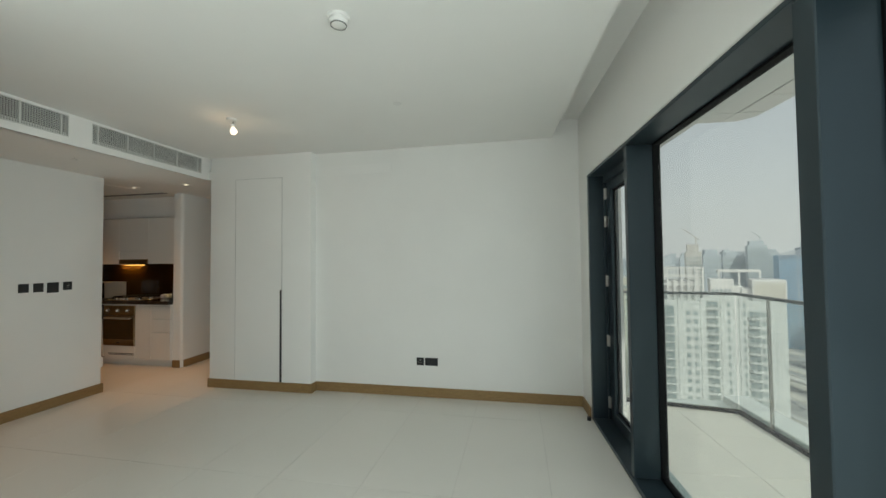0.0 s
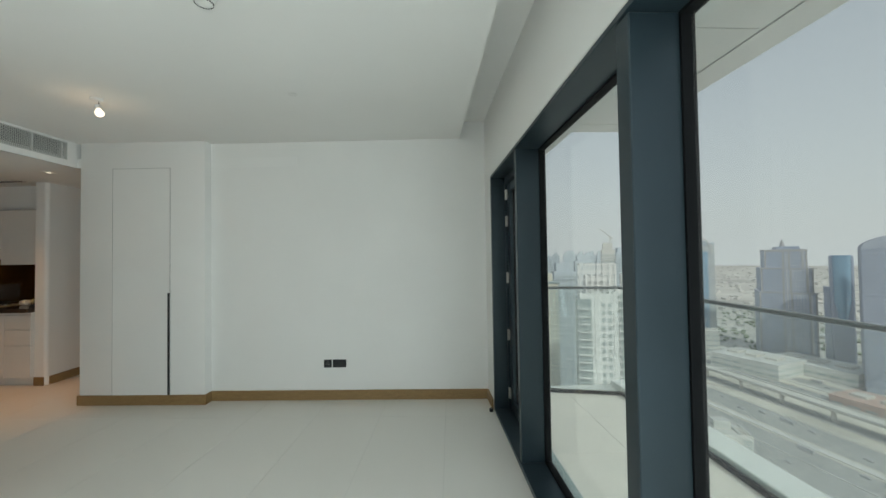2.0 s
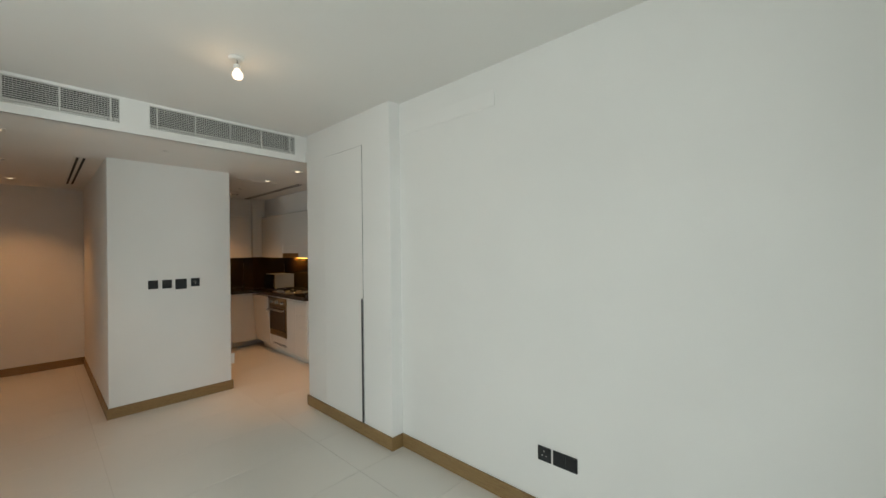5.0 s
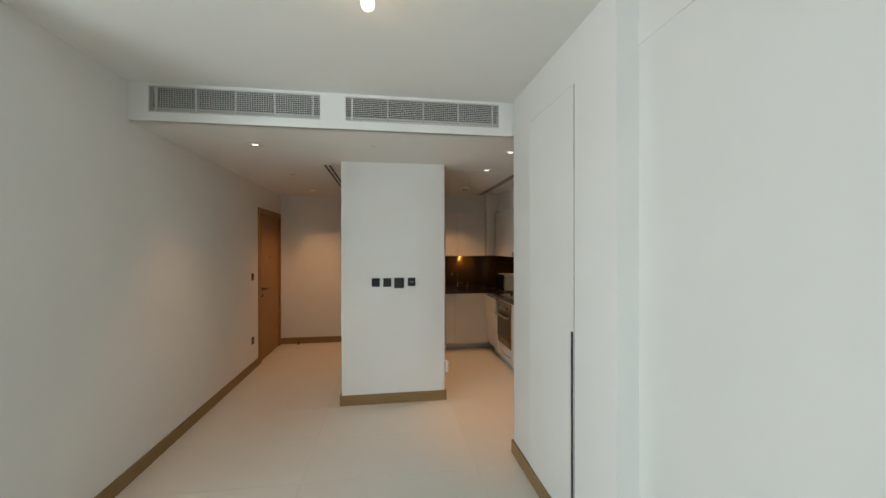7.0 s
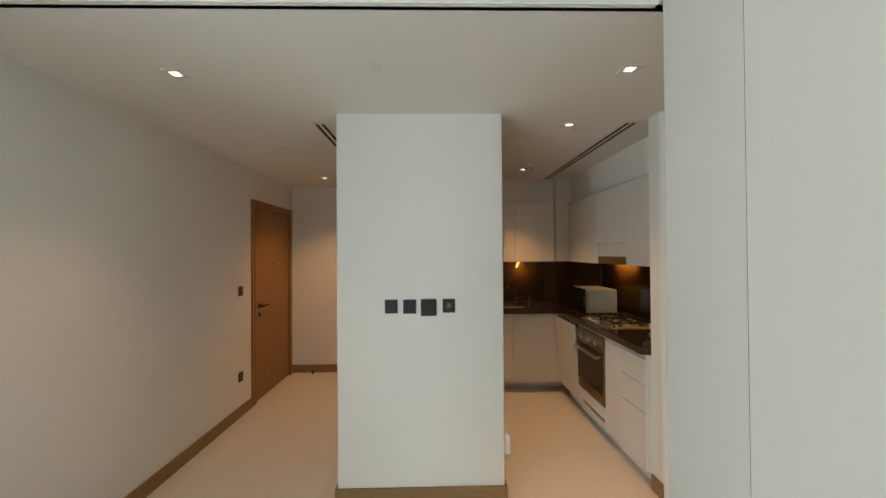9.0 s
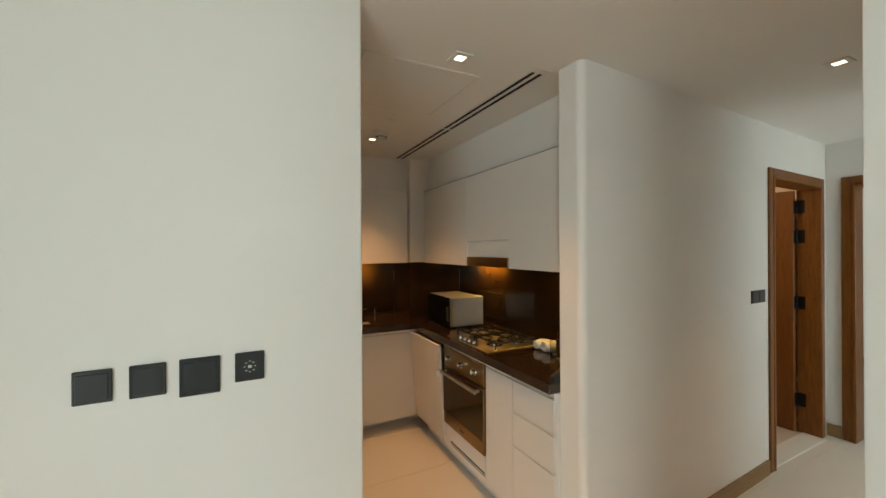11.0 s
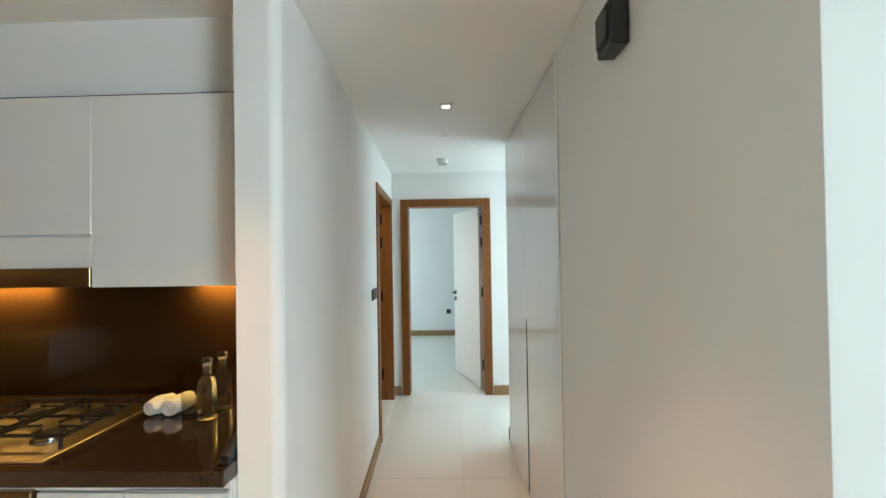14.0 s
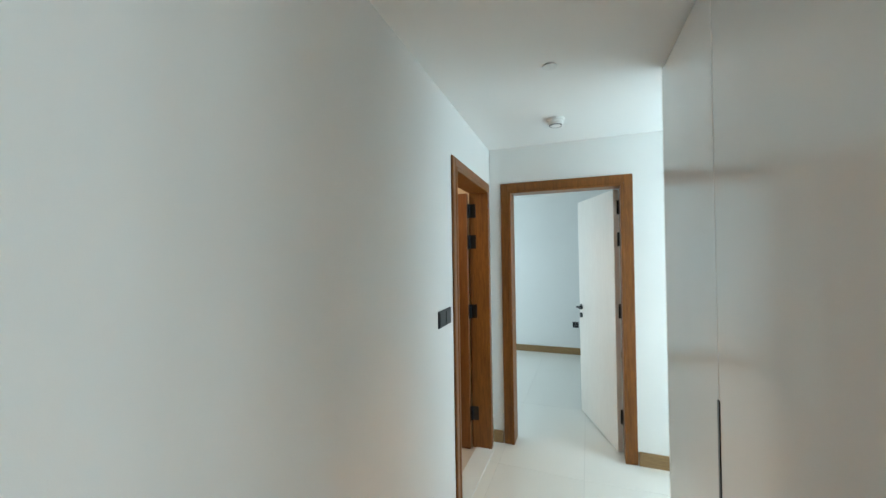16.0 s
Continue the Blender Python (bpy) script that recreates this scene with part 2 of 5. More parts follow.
def lathe(bm, profile, at=(0, 0, 0), seg=20):
    """A turned shape: profile of (radius, height)."""
    rings = []
    for r, z in profile:
        rings.append([bm.verts.new((at[0] + r * math.cos(2 * math.pi * k / seg), at[1] + r * math.sin(2 * math.pi * k / seg), at[2] + z)) for k in range(seg)])
    for a, b in zip(rings, rings[1:]):
        for k in range(seg):
            bm.faces.new((a[k], a[(k + 1) % seg], b[(k + 1) % seg], b[k]))
    bm.faces.new(rings[0][::-1])
    bm.faces.new(rings[-1])
    return bm


def tube(bm, points, r, seg=10):
    """A bent round bar."""
    pts = [Vector(p) for p in points]
    rings = []
    for i, p in enumerate(pts):
        d = (pts[min(i + 1, len(pts) - 1)] - pts[max(i - 1, 0)]).normalized()
        q = d.to_track_quat("Z", "Y").to_matrix()
        rings.append([bm.verts.new(p + q @ Vector((r * math.cos(2 * math.pi * k / seg), r * math.sin(2 * math.pi * k / seg), 0))) for k in range(seg)])
    for a, b in zip(rings, rings[1:]):
        for k in range(seg):
            bm.faces.new((a[k], a[(k + 1) % seg], b[(k + 1) % seg], b[k]))
    bm.faces.new(rings[0][::-1])
    bm.faces.new(rings[-1])
    return bm


def prism(bm, pts, z0, z1):
    """An upright slab over a plan outline."""
    lo, hi = [bm.verts.new((x, y, z0)) for x, y in pts], [bm.verts.new((x, y, z1)) for x, y in pts]
    fs = [bm.faces.new(lo[::-1]), bm.faces.new(hi)]
    for k in range(len(pts)):
        j = (k + 1) % len(pts)
        fs.append(bm.faces.new((lo[k], lo[j], hi[j], hi[k])))
    bmesh.ops.recalc_face_normals(bm, faces=fs)
    return bm


def link(name, bm, material, smooth=False, flat=35):
    bmesh.ops.recalc_face_normals(bm, faces=bm.faces[:])
    me = bpy.data.meshes.new(name)
    bm.to_mesh(me)
    bm.free()
    me.materials.append(material)
    if smooth:
        me.shade_smooth()
        me.set_sharp_from_angle(angle=radians(flat))
    return new(name, me)


def part(name, bm, material, parent, label="", smooth=False):
    ob = link(name, bm, material, smooth)
    ob.parent = parent
    if label:
        tagged(ob, label)
    return ob


def thing(name, label, category, m=None, group="", kind=""):
    ob = new(name)
    ob.empty_display_size = 0.1
    if m is not None:
        ob.matrix_world = m
    return tagged(ob, label, category, group, kind)


def structure(name, bm, material, label, category, smooth=False):
    return tagged(link(name, bm, material, smooth), label, category, kind="structure")


B = bmesh.new


def bx(a, b, bevel=0.0, m=None, seg=1):
    return box(bmesh.new(), a, b, bevel, m, seg)


# ---------------------------------------------------------------- plan
CEIL, LOW = 2.685, 2.43
FAR_Y, COL_Y, LEFT_Y = 4.0, 3.895, 1.225
BULK_X, PIL_X, BACK_X = -3.245, -4.296, -6.93
KFRONT, KBACK, KLEFT = 4.48, 5.07, -6.78
END_Y, BED_Y = 7.49, 10.45


def rx(y):
    return -3.21 - 0.0285 * (y - 3.885)


def lx(y):
    return -4.25 - 0.045 * (y - 4.54)


# floor bed under the tiles, with the grout showing in the joints
bm = B()
prism(bm, [(-7.1, -2.4), (1.45, -2.4), (1.03, 4.1), (1.03, 10.7), (-7.1, 10.7)], -0.12, -0.002)
floor = structure("floor", bm, M_GROUT, "pale beige large-format porcelain tile floor with thin joints", "floor")

# walls
bm = B()
prism(bm, [(-1.91, FAR_Y), (1.05, FAR_Y), (1.05, FAR_Y + 0.2), (-1.91, FAR_Y + 0.2)], 0, 2.9)
structure("wall_north", bm, M_WALL, "plain white painted living room wall", "wall")
bm = B()
prism(bm, [(rx(COL_Y), COL_Y), (-1.91, COL_Y), (-1.91, 5.1), (rx(5.1) , 5.1)], 0, 2.9)
bmesh.ops.bevel(bm, geom=[e for e in bm.edges if abs(e.verts[0].co.z - e.verts[1].co.z) > 1 and e.verts[0].co.y < 4], offset=0.003, segments=2, affect="EDGES", profile=0.5)
structure("wall_column", bm, M_WALL, "white painted wall block beside the corridor", "wall", True)
bm = B()
prism(bm, [(-2.55, 5.1), (-1.91, 5.1), (-1.91, 6.42), (-2.55, 6.42)], 0, 2.9)
prism(bm, [(-2.0, 6.42), (-1.85, 6.42), (-1.85, 7.5), (-2.0, 7.5)], 0, 2.9)
prism(bm, [(-3.05, 6.42), (-2.0, 6.42), (-2.0, 6.5), (-3.05, 6.5)], 0, 2.9)
structure("wall_corridor_east", bm, M_WALL, "white painted corridor wall behind the wardrobe", "wall")
# corridor west wall with the bathroom doorway, its free end rounded
D0, D1, DH = 6.45, 7.36, 2.075
bm = B()
prism(bm, [(-4.39, 4.52), (lx(4.52), 4.52), (lx(D0), D0), (lx(D0) - 0.14, D0), (-4.44, 5.2), (-4.39, 5.2)], 0, 2.9)
prism(bm, [(lx(D0), D0), (lx(D1), D1), (lx(D1) - 0.14, D1), (lx(D0) - 0.14, D0)], DH, 2.9)
prism(bm, [(lx(D1), D1), (lx(7.6), 7.6), (lx(7.6) - 0.14, 7.6), (lx(D1) - 0.14, D1)], 0, 2.9)
bmesh.ops.bevel(bm, geom=[e for e in bm.edges if abs(e.verts[0].co.z - e.verts[1].co.z) > 1 and e.verts[0].co.y < 4.6 and e.verts[0].co.x > -4.3], offset=0.038, segments=18, affect="EDGES", profile=0.5)
structure("wall_corridor_west", bm, M_WALL, "white painted corridor wall with a rounded free end", "wall")
# corridor end wall with the bedroom doorway
E0, E1 = -4.225, -3.365
bm = B()
prism(bm, [(-4.38, END_Y), (E0, END_Y), (E0, END_Y + 0.14), (-4.38, END_Y + 0.14)], 0, 2.9)
prism(bm, [(E1, END_Y), (-1.85, END_Y), (-1.85, END_Y + 0.14), (E1, END_Y + 0.14)], 0, 2.9)
prism(bm, [(E0, END_Y), (E1, END_Y), (E1, END_Y + 0.14), (E0, END_Y + 0.14)], DH, 2.9)
structure("wall_corridor_end", bm, M_WALL, "white painted wall round the bedroom doorway", "wall")
# bedroom
bm = B()
prism(bm, [(-6.0, BED_Y), (-0.9, BED_Y), (-0.9, BED_Y + 0.15), (-6.0, BED_Y + 0.15)], 0, 2.9)
prism(bm, [(-6.0, 7.9), (-5.85, 7.9), (-5.85, BED_Y), (-6.0, BED_Y)], 0, 2.9)
prism(bm, [(-6.0, 7.76), (-4.38, 7.63), (-4.38, 7.66), (-5.85, 7.9), (-6.0, 7.9)], 0, 2.9)
prism(bm, [(-1.0, 7.63), (-0.85, 7.63), (-0.85, BED_Y), (-1.0, BED_Y)], 0, 2.9)
prism(bm, [(-1.85, 7.63), (-0.85, 7.63), (-0.85, 7.49), (-1.85, 7.49)], 0, 2.9)
structure("wall_bedroom", bm, M_WALL, "white painted walls of the bright bedroom", "wall")
# bathroom shell
bm = B()
prism(bm, [(-6.2, 5.25), (-6.05, 5.25), (-6.05, 7.76), (-6.2, 7.76)], 0, 2.9)
prism(bm, [(-6.05, 7.5), (lx(7.5) - 0.14, 7.5), (lx(7.5) - 0.14, 7.62), (-6.05, 7.75)], 0, 2.9)
prism(bm, [(-6.05, 5.25), (-4.45, 5.25), (-4.45, 5.35), (-6.05, 5.35)], 0, 2.9)
structure("wall_bathroom", bm, M_BATHTILE, "warm beige tiled bathroom walls", "wall")
structure("floor_bathroom", bx((-6.05, 5.35, -0.1), (lx(6.9) - 0.02, 7.5, 0.004)), M_BATHTILE, "warm beige bathroom floor tiles", "floor")
structure("threshold", bx((lx(6.9) - 0.13, D0, -0.01), (lx(6.9) + 0.015, D1, 0.008), 0.003), M_WHITE, "white stone bathroom threshold strip", "threshold")
# kitchen back and side walls
bm = B()
prism(bm, [(KLEFT - 0.3, KBACK), (-4.39, KBACK), (-4.39, KBACK + 0.18), (KLEFT - 0.3, KBACK + 0.18)], 0, 2.9)
prism(bm, [(KLEFT - 0.3, 2.55), (KLEFT, 2.55), (KLEFT, KBACK), (KLEFT - 0.3, KBACK)], 0, 2.9)
prism(bm, [(KLEFT, 4.53), (-6.34, 4.53), (-6.34, KBACK), (KLEFT, KBACK)], 0, 2.9)
structure("wall_kitchen", bm, M_WALL, "white painted kitchen walls behind the units", "wall")
bm = B()
prism(bm, [(-6.34, 4.73), (-4.39, 4.73), (-4.39, KBACK), (-6.34, KBACK)], 2.125, LOW)
prism(bm, [(KLEFT, 2.9), (-6.43, 2.9), (-6.43, 4.53), (KLEFT, 4.53)], 2.125, LOW)
structure("kitchen_bulkhead", bm, M_WALL, "white painted fascia above the kitchen wall units", "bulkhead")
# pillar wall between entrance and kitchen
bm = B()
prism(bm, [(PIL_X, 2.488), (PIL_X, 3.53), (-4.42, 3.53), (-4.42, 2.9), (-6.9, 2.9), (-6.9, 2.488)], 0, 2.9)
bmesh.ops.bevel(bm, geom=[e for e in bm.edges if abs(e.verts[0].co.z - e.verts[1].co.z) > 1 and e.verts[0].co.x > -4.3], offset=0.008, segments=3, affect="EDGES", profile=0.5)
structure("wall_pillar", bm, M_WALL, "white painted wall end carrying the switches", "wall", True)
# entrance walls; the entrance door stands in the south one
N0, N1, NH = -6.83, -5.865, 2.065
bm = B()
for a, b, lo in ((-2.1, N1, 0), (N1, N0, NH), (N0, BACK_X - 0.15, 0)):
    prism(bm, [(a, LEFT_Y), (b, LEFT_Y), (b, LEFT_Y - 0.16), (a, LEFT_Y - 0.16)], lo, 2.9)
structure("wall_south", bm, M_WALL, "long white painted wall beside the entrance", "wall")
structure("wall_entrance_back", bx((BACK_X - 0.15, LEFT_Y - 0.16, 0), (BACK_X, 2.6, 2.9)), M_WALL, "white painted wall at the entrance", "wall")
structure("wall_lobby", bx((-7.1, 0.7, 0), (-5.6, 0.85, 2.9)), M_WALL, "plain wall behind the entrance door", "wall")
bm = B()
prism(bm, [(-2.26, LEFT_Y - 0.16), (-2.1, LEFT_Y - 0.16), (-2.1, -2.3), (-2.26, -2.3)], 0, 2.9)
prism(bm, [(-2.26, -2.3), (1.6, -2.3), (1.6, -2.45), (-2.26, -2.45)], 0, 2.9)
structure("wall_back", bm, M_WALL, "plain white wall at the back of the room", "wall")

# ceilings
bm = B()
e = [win(-0.255, 0.4, 0), win(-0.255, -6.2, 0)]
prism(bm, [(BULK_X - 0.2, -2.45), (e[1].x, -2.45), (e[0].x, 4.1), (BULK_X - 0.2, 4.1)], CEIL, CEIL + 0.12)
prism(bm, [(e[1].x - 0.001, -2.45), (1.6, -2.45), (1.2, 4.1), (e[0].x - 0.001, 4.1)], 2.86, 2.98)
structure("ceiling_living", bm, M_CEIL, "white plaster ceiling with a curtain recess", "ceiling")
bm = B()
prism(bm, [(-7.1, LEFT_Y - 0.1), (BULK_X - 0.02, LEFT_Y - 0.1), (BULK_X - 0.02, 10.6), (-7.1, 10.6)], LOW, LOW + 0.1)
prism(bm, [(BULK_X - 0.02, COL_Y + 0.002), (-3.0, COL_Y + 0.002), (-3.0, COL_Y + 0.1), (BULK_X - 0.02, COL_Y + 0.1)], LOW, LOW + 0.1)
prism(bm, [(BULK_X - 0.02, COL_Y + 0.1), (-1.0, COL_Y + 0.1), (-1.0, 10.6), (BULK_X - 0.02, 10.6)], LOW, LOW + 0.1)
structure("ceiling_low", bm, M_CEIL, "lower white plaster ceiling of entrance, kitchen and corridor", "ceiling")

# bulkhead face over the entrance, with two openings for the air grilles
G = ((1.352, 2.467), (2.641, 3.79))
GZ0, GZ1 = 2.488, 2.666
bm = B()
for a, b, z0, z1 in ((1.1, G[0][0], LOW, CEIL + 0.02), (G[0][1], G[1][0], LOW, CEIL + 0.02), (G[1][1], 4.05, LOW, CEIL + 0.02), (G[0][0], G[0][1], LOW, GZ0), (G[0][0], G[0][1], GZ1, CEIL + 0.02), (G[1][0], G[1][1], LOW, GZ0), (G[1][0], G[1][1], GZ1, CEIL + 0.02)):
    prism(bm, [(BULK_X, a), (BULK_X, b), (BULK_X - 0.04, b), (BULK_X - 0.04, a)], z0, z1)
structure("bulkhead", bm, M_CEIL, "white plaster bulkhead with two air grilles", "bulkhead")

# window wall: header above the opening and the stub beside it
WS = -5.3
bm = B()
prism(bm, [(-6.4, 0), (WS, 0), (WS, 2.218), (0, 2.218), (0, 0), (0.42, 0), (0.42, 2.95), (-6.4, 2.95)], 0, 0.3)
lip = [e for e in bm.edges if all(v.co.z < 0.001 for v in e.verts) and all(WS - 0.001 < v.co.x < 0.001 and v.co.y < 2.219 for v in e.verts) and e.calc_length() > 0.5 and not (abs(e.verts[0].co.y) < 0.001 and abs(e.verts[1].co.y) < 0.001)]
bmesh.ops.bevel(bm, geom=lip, offset=0.022, segments=4, affect="EDGES", profile=0.5)
bmesh.ops.transform(bm, matrix=WIN @ Matrix(((0, 0, 1, 0), (1, 0, 0, 0), (0, 1, 0, 0), (0, 0, 0, 1))), verts=bm.verts[:])
structure("wall_window", bm, M_WALL, "white painted wall round the tall windows", "wall", True)


def skirting(p, q, side, ends=(0, 0)):
    """A flat oak board along the wall from p to q, standing proud to the left of that line."""
    d = (Vector(q) - Vector(p)).normalized()
    n = Vector((-d.y, d.x)) * side
    a, b = Vector(p) - d * ends[0], Vector(q) + d * ends[1]
    bm = B()
    t = 0.014
    prism(bm, [a, b, b + n * t, a + n * t], 0.0, 0.1)
    bmesh.ops.bevel(bm, geom=[e for e in bm.edges if min(v.co.z for v in e.verts) > 0.09], offset=0.003, segments=1, affect="EDGES", profile=0.5)
    tagged(link("baseboard", bm, M_SKIRT), "flat golden oak skirting board", "baseboard", kind="structure")


skirting((-1.91, FAR_Y), (0.955, FAR_Y), -1)
skirting((rx(COL_Y), COL_Y), (-1.91, COL_Y), -1, (0.014, 0.014))
skirting((-1.91, COL_Y), (-1.91, FAR_Y - 0.014), -1)
w0, w1 = win(0, 0.005, 0), win(0, 0.28, 0)
skirting((w1.x, w1.y), (w0.x, w0.y), -1)
skirting((rx(COL_Y), COL_Y), (rx(5.04), 5.04), 1)
skirting((lx(4.56), 4.56), (lx(D0 - 0.07), D0 - 0.07), -1)
skirting((-4.385, 4.52), (lx(4.52) - 0.02, 4.52), -1)
skirting((-4.375, END_Y), (-4.295, END_Y), -1)
skirting((-3.295, END_Y), (-2.0, END_Y), -1)
skirting((-3.28, 6.5), (-2.0, 6.5), 1)
skirting((PIL_X, 2.488), (PIL_X, 3.53), -1, (0.014, 0.014))
skirting((-6.9, 2.488), (PIL_X, 2.488), -1)
skirting((PIL_X, 3.53), (-4.42, 3.53), -1)
skirting((-2.1, LEFT_Y), (-5.80, LEFT_Y), -1)
skirting((BACK_X, LEFT_Y), (BACK_X, 2.488), -1)
skirting((-5.85, BED_Y), (-1.0, BED_Y), -1)
skirting((-5.85, 7.9), (-5.85, BED_Y - 0.014), -1)

# an unseen slab, added over everything, keeps daylight out of the ceiling voids
structure("slab_above", bx((-7.4, -2.7, 2.985), (1.25, 10.8, 3.15)), M_SLAB, "unseen slab added above the ceilings to block daylight", "slab")

# ---------------------------------------------------------------- window and balcony door
window = thing("window_1", "tall anthracite aluminium window with clear panes", "window", WIN, kind="structure")
part("window_frame", bx((0.003, WS, 2.196), (0.216, 0.0, 2.2175), 0.002), M_ALU, window)
part("window_sill", bx((0.003, WS, 0.0), (0.216, -0.945, 0.036), 0.003), M_ALU, window)
part("window_frame", bx((0.003, -0.05, 0.0), (0.216, -0.001, 2.196), 0.003), M_ALU, window)
for a, b in ((-1.0, -0.945), (-2.458, -2.378), (-4.05, -3.95)):
    part("mullion", bx((0.012, a, 0.036), (0.216, b, 2.196), 0.004), M_ALU, window)
for a, b in ((-2.378, -1.0), (-3.95, -2.458), (WS, -4.05)):
    p = part("pane", bx((0.205, a + 0.003, 0.036), (0.215, b - 0.003, 2.196)), M_PANE, window)
    p.visible_shadow = False
    bm = B()
    for y in (a, b - 0.010):
        box(bm, (0.172, y, 0.036), (0.217, y + 0.010, 2.196))
    for z in (0.036, 2.184):
        box(bm, (0.172, a + 0.010, z), (0.217, b - 0.010, z + 0.012))
    part("gasket", bm, M_GASKET, window, "black rubber glazing gasket")

door = thing("door_1", "closed anthracite aluminium balcony door with a glass pane", "door", WIN, kind="structure")
part("door_sill", bx((0.003, -0.945, 0.0), (0.216, -0.05, 0.03), 0.003), M_ALU, door)
bm = B()
box(bm, (0.13, -0.064, 0.03), (0.216, -0.05, 2.196), 0.003)
box(bm, (0.13, -0.945, 2.13), (0.216, -0.064, 2.196), 0.003)
part("door_frame", bm, M_ALU, door)
leaf = B()
box(leaf, (0.150, -0.185, 0.035), (0.215, -0.069, 2.125), 0.003)
box(leaf, (0.155, -0.94, 0.035), (0.215, -0.87, 2.125), 0.003)
box(leaf, (0.150, -0.87, 0.035), (0.215, -0.185, 0.125), 0.003)
box(leaf, (0.150, -0.87, 2.05), (0.215, -0.185, 2.125), 0.003)
part("leaf_frame", leaf, M_ALU, door)
p = part("pane", bx((0.18, -0.87, 0.125), (0.19, -0.185, 2.05)), M_PANE, door)
p.visible_shadow = False
for z in (0.18, 0.72, 1.25, 1.78, 2.03):
    bm = cyl(B(), (0.138, -0.067, z - 0.05), (0.138, -0.067, z + 0.05), 0.009, seg=10)
    box(bm, (0.140, -0.10, z - 0.045), (0.1495, -0.062, z + 0.045))
    part("hinge", bm, M_STEEL, door, "silver hinge", True)
bm = B()
for a, b in (((0.176, -0.199, 0.125), (0.194, -0.185, 2.05)), ((0.176, -0.87, 0.125), (0.194, -0.856, 2.05)), ((0.176, -0.856, 0.125), (0.194, -0.199, 0.139)), ((0.176, -0.856, 2.036), (0.194, -0.199, 2.05))):
    box(bm, a, b)
part("gasket", bm, M_GASKET, door, "black rubber glazing gasket")
bm = B()
box(bm, (0.138, -0.925, 0.98), (0.156, -0.895, 1.14), 0.004)
box(bm, (0.09, -0.918, 1.05), (0.14, -0.902, 1.07), 0.003)
box(bm, (0.088, -0.918, 1.05), (0.104, -0.79, 1.07), 0.004)
part("door_handle", bm, M_BLACK_METAL, door, "black lever handle")
bm = B()
tube(bm, [win(-0.03, -0.035, 0.0), win(-0.03, -0.035, 0.03)], 0.018, 14)
stop = tagged(link("door_stop", bm, M_BLACK, True), "small black rubber door stop on the floor", "door stop")


# ---------------------------------------------------------------- small fittings
def face(x, y, z, turn):
    """A frame on a wall: local x to the right along the wall, local y up, local z out of the wall."""
    return pose(x, y, z, 90, 0, turn)


def plate(label, m, w, h, style, group=""):
    ob = thing("wall_switch" if style != "socket" else "wall_socket", label, "switch" if style != "socket" else "socket", m, group)
    part("cover_plate", bx((-w / 2, -h / 2, 0.0), (w / 2, h / 2, 0.009), 0.002), M_BLACK, ob)
    if style == "socket":
        bm = B()
        for dx, dy, sx, sy in ((0, 0.017, 0.004, 0.010), (-0.012, -0.008, 0.008, 0.004), (0.012, -0.008, 0.008, 0.004)):
            box(bm, (dx - sx / 2, dy - sy / 2, 0.0088), (dx + sx / 2, dy + sy / 2, 0.0094))
        part("pin_hole", bm, M_GRILLE, ob, "pale socket openings")
    elif style == "icon":
        bm = B()
        for k in range(8):
            a = k * math.pi / 4
            box(bm, (0.014 * math.cos(a) - 0.003, 0.016 * math.sin(a) - 0.001, 0.009), (0.014 * math.cos(a) + 0.003, 0.016 * math.sin(a) + 0.001, 0.0095))
        box(bm, (-0.005, -0.004, 0.009), (0.005, 0.004, 0.0095))
        part("icon", bm, M_GRILLE, ob, "thin pale line mark")
    else:
        n = 2 if w > 0.1 else 1
        for k in range(n):
            c = (k - (n - 1) / 2) * w / n
            part("rocker", bx((c - w / n * 0.42, -h * 0.40, 0.008), (c + w / n * 0.42, h * 0.40, 0.0115), 0.0015), M_BLACK, ob)
    return ob


for a, b, lo, hi, style, label in ((2.787, 2.866, 1.179, 1.264, "rocker", "square black wall switch on the white pillar"), (2.901, 2.981, 1.177, 1.264, "rocker", "square black wall switch on the white pillar"), (3.011, 3.109, 1.161, 1.266, "rocker", "larger black glossy touch thermostat on the white pillar"), (3.147, 3.225, 1.181, 1.266, "icon", "square black switch with a line mark on the pillar")):
    plate(label, face(PIL_X, (a + b) / 2, (lo + hi) / 2, 90), b - a, hi - lo, style, "switches on the pillar")
plate("square black power socket low on the living room wall", face(-0.6885, FAR_Y, OUTLET_Z, 0), 0.08, 0.081, "socket")
plate("wide black media socket plate low on the wall", face(-0.5665, FAR_Y, OUTLET_Z, 0), 0.139, 0.081, "rocker")
plate("black wall switch beside the entrance door", face(-5.60, LEFT_Y, 1.20, 180), 0.075, 0.09, "rocker")
plate("black power socket low beside the entrance door", face(-5.60, LEFT_Y, 0.38, 180), 0.075, 0.09, "socket")
plate("wide black switch beside the bathroom door", face(lx(6.235), 6.235, 1.24, 92), 0.19, 0.085, "rocker")
plate("small black socket on the bedroom wall", face(-3.81, BED_Y, 0.45, 0), 0.085, 0.085, "socket")

jib = thing("jib_door", "tall white flush cupboard door with a black grip", "cupboard door", face(-2.575, COL_Y, 0.095, 0))
part("shadow_gap", bx((-0.2975, 0.0, 0.0), (0.3055, 2.3190, 0.002)), M_DARK, jib)
part("leaf", bx((-0.2935, 0.0035, 0.001), (0.3033, 2.3165, 0.005), 0.001), M_WALL, jib)
part("handle", bx((0.2815, 0.004, 0.0045), (0.304, 1.037, 0.009), 0.002), M_BLACK, jib, "long black recessed grip")


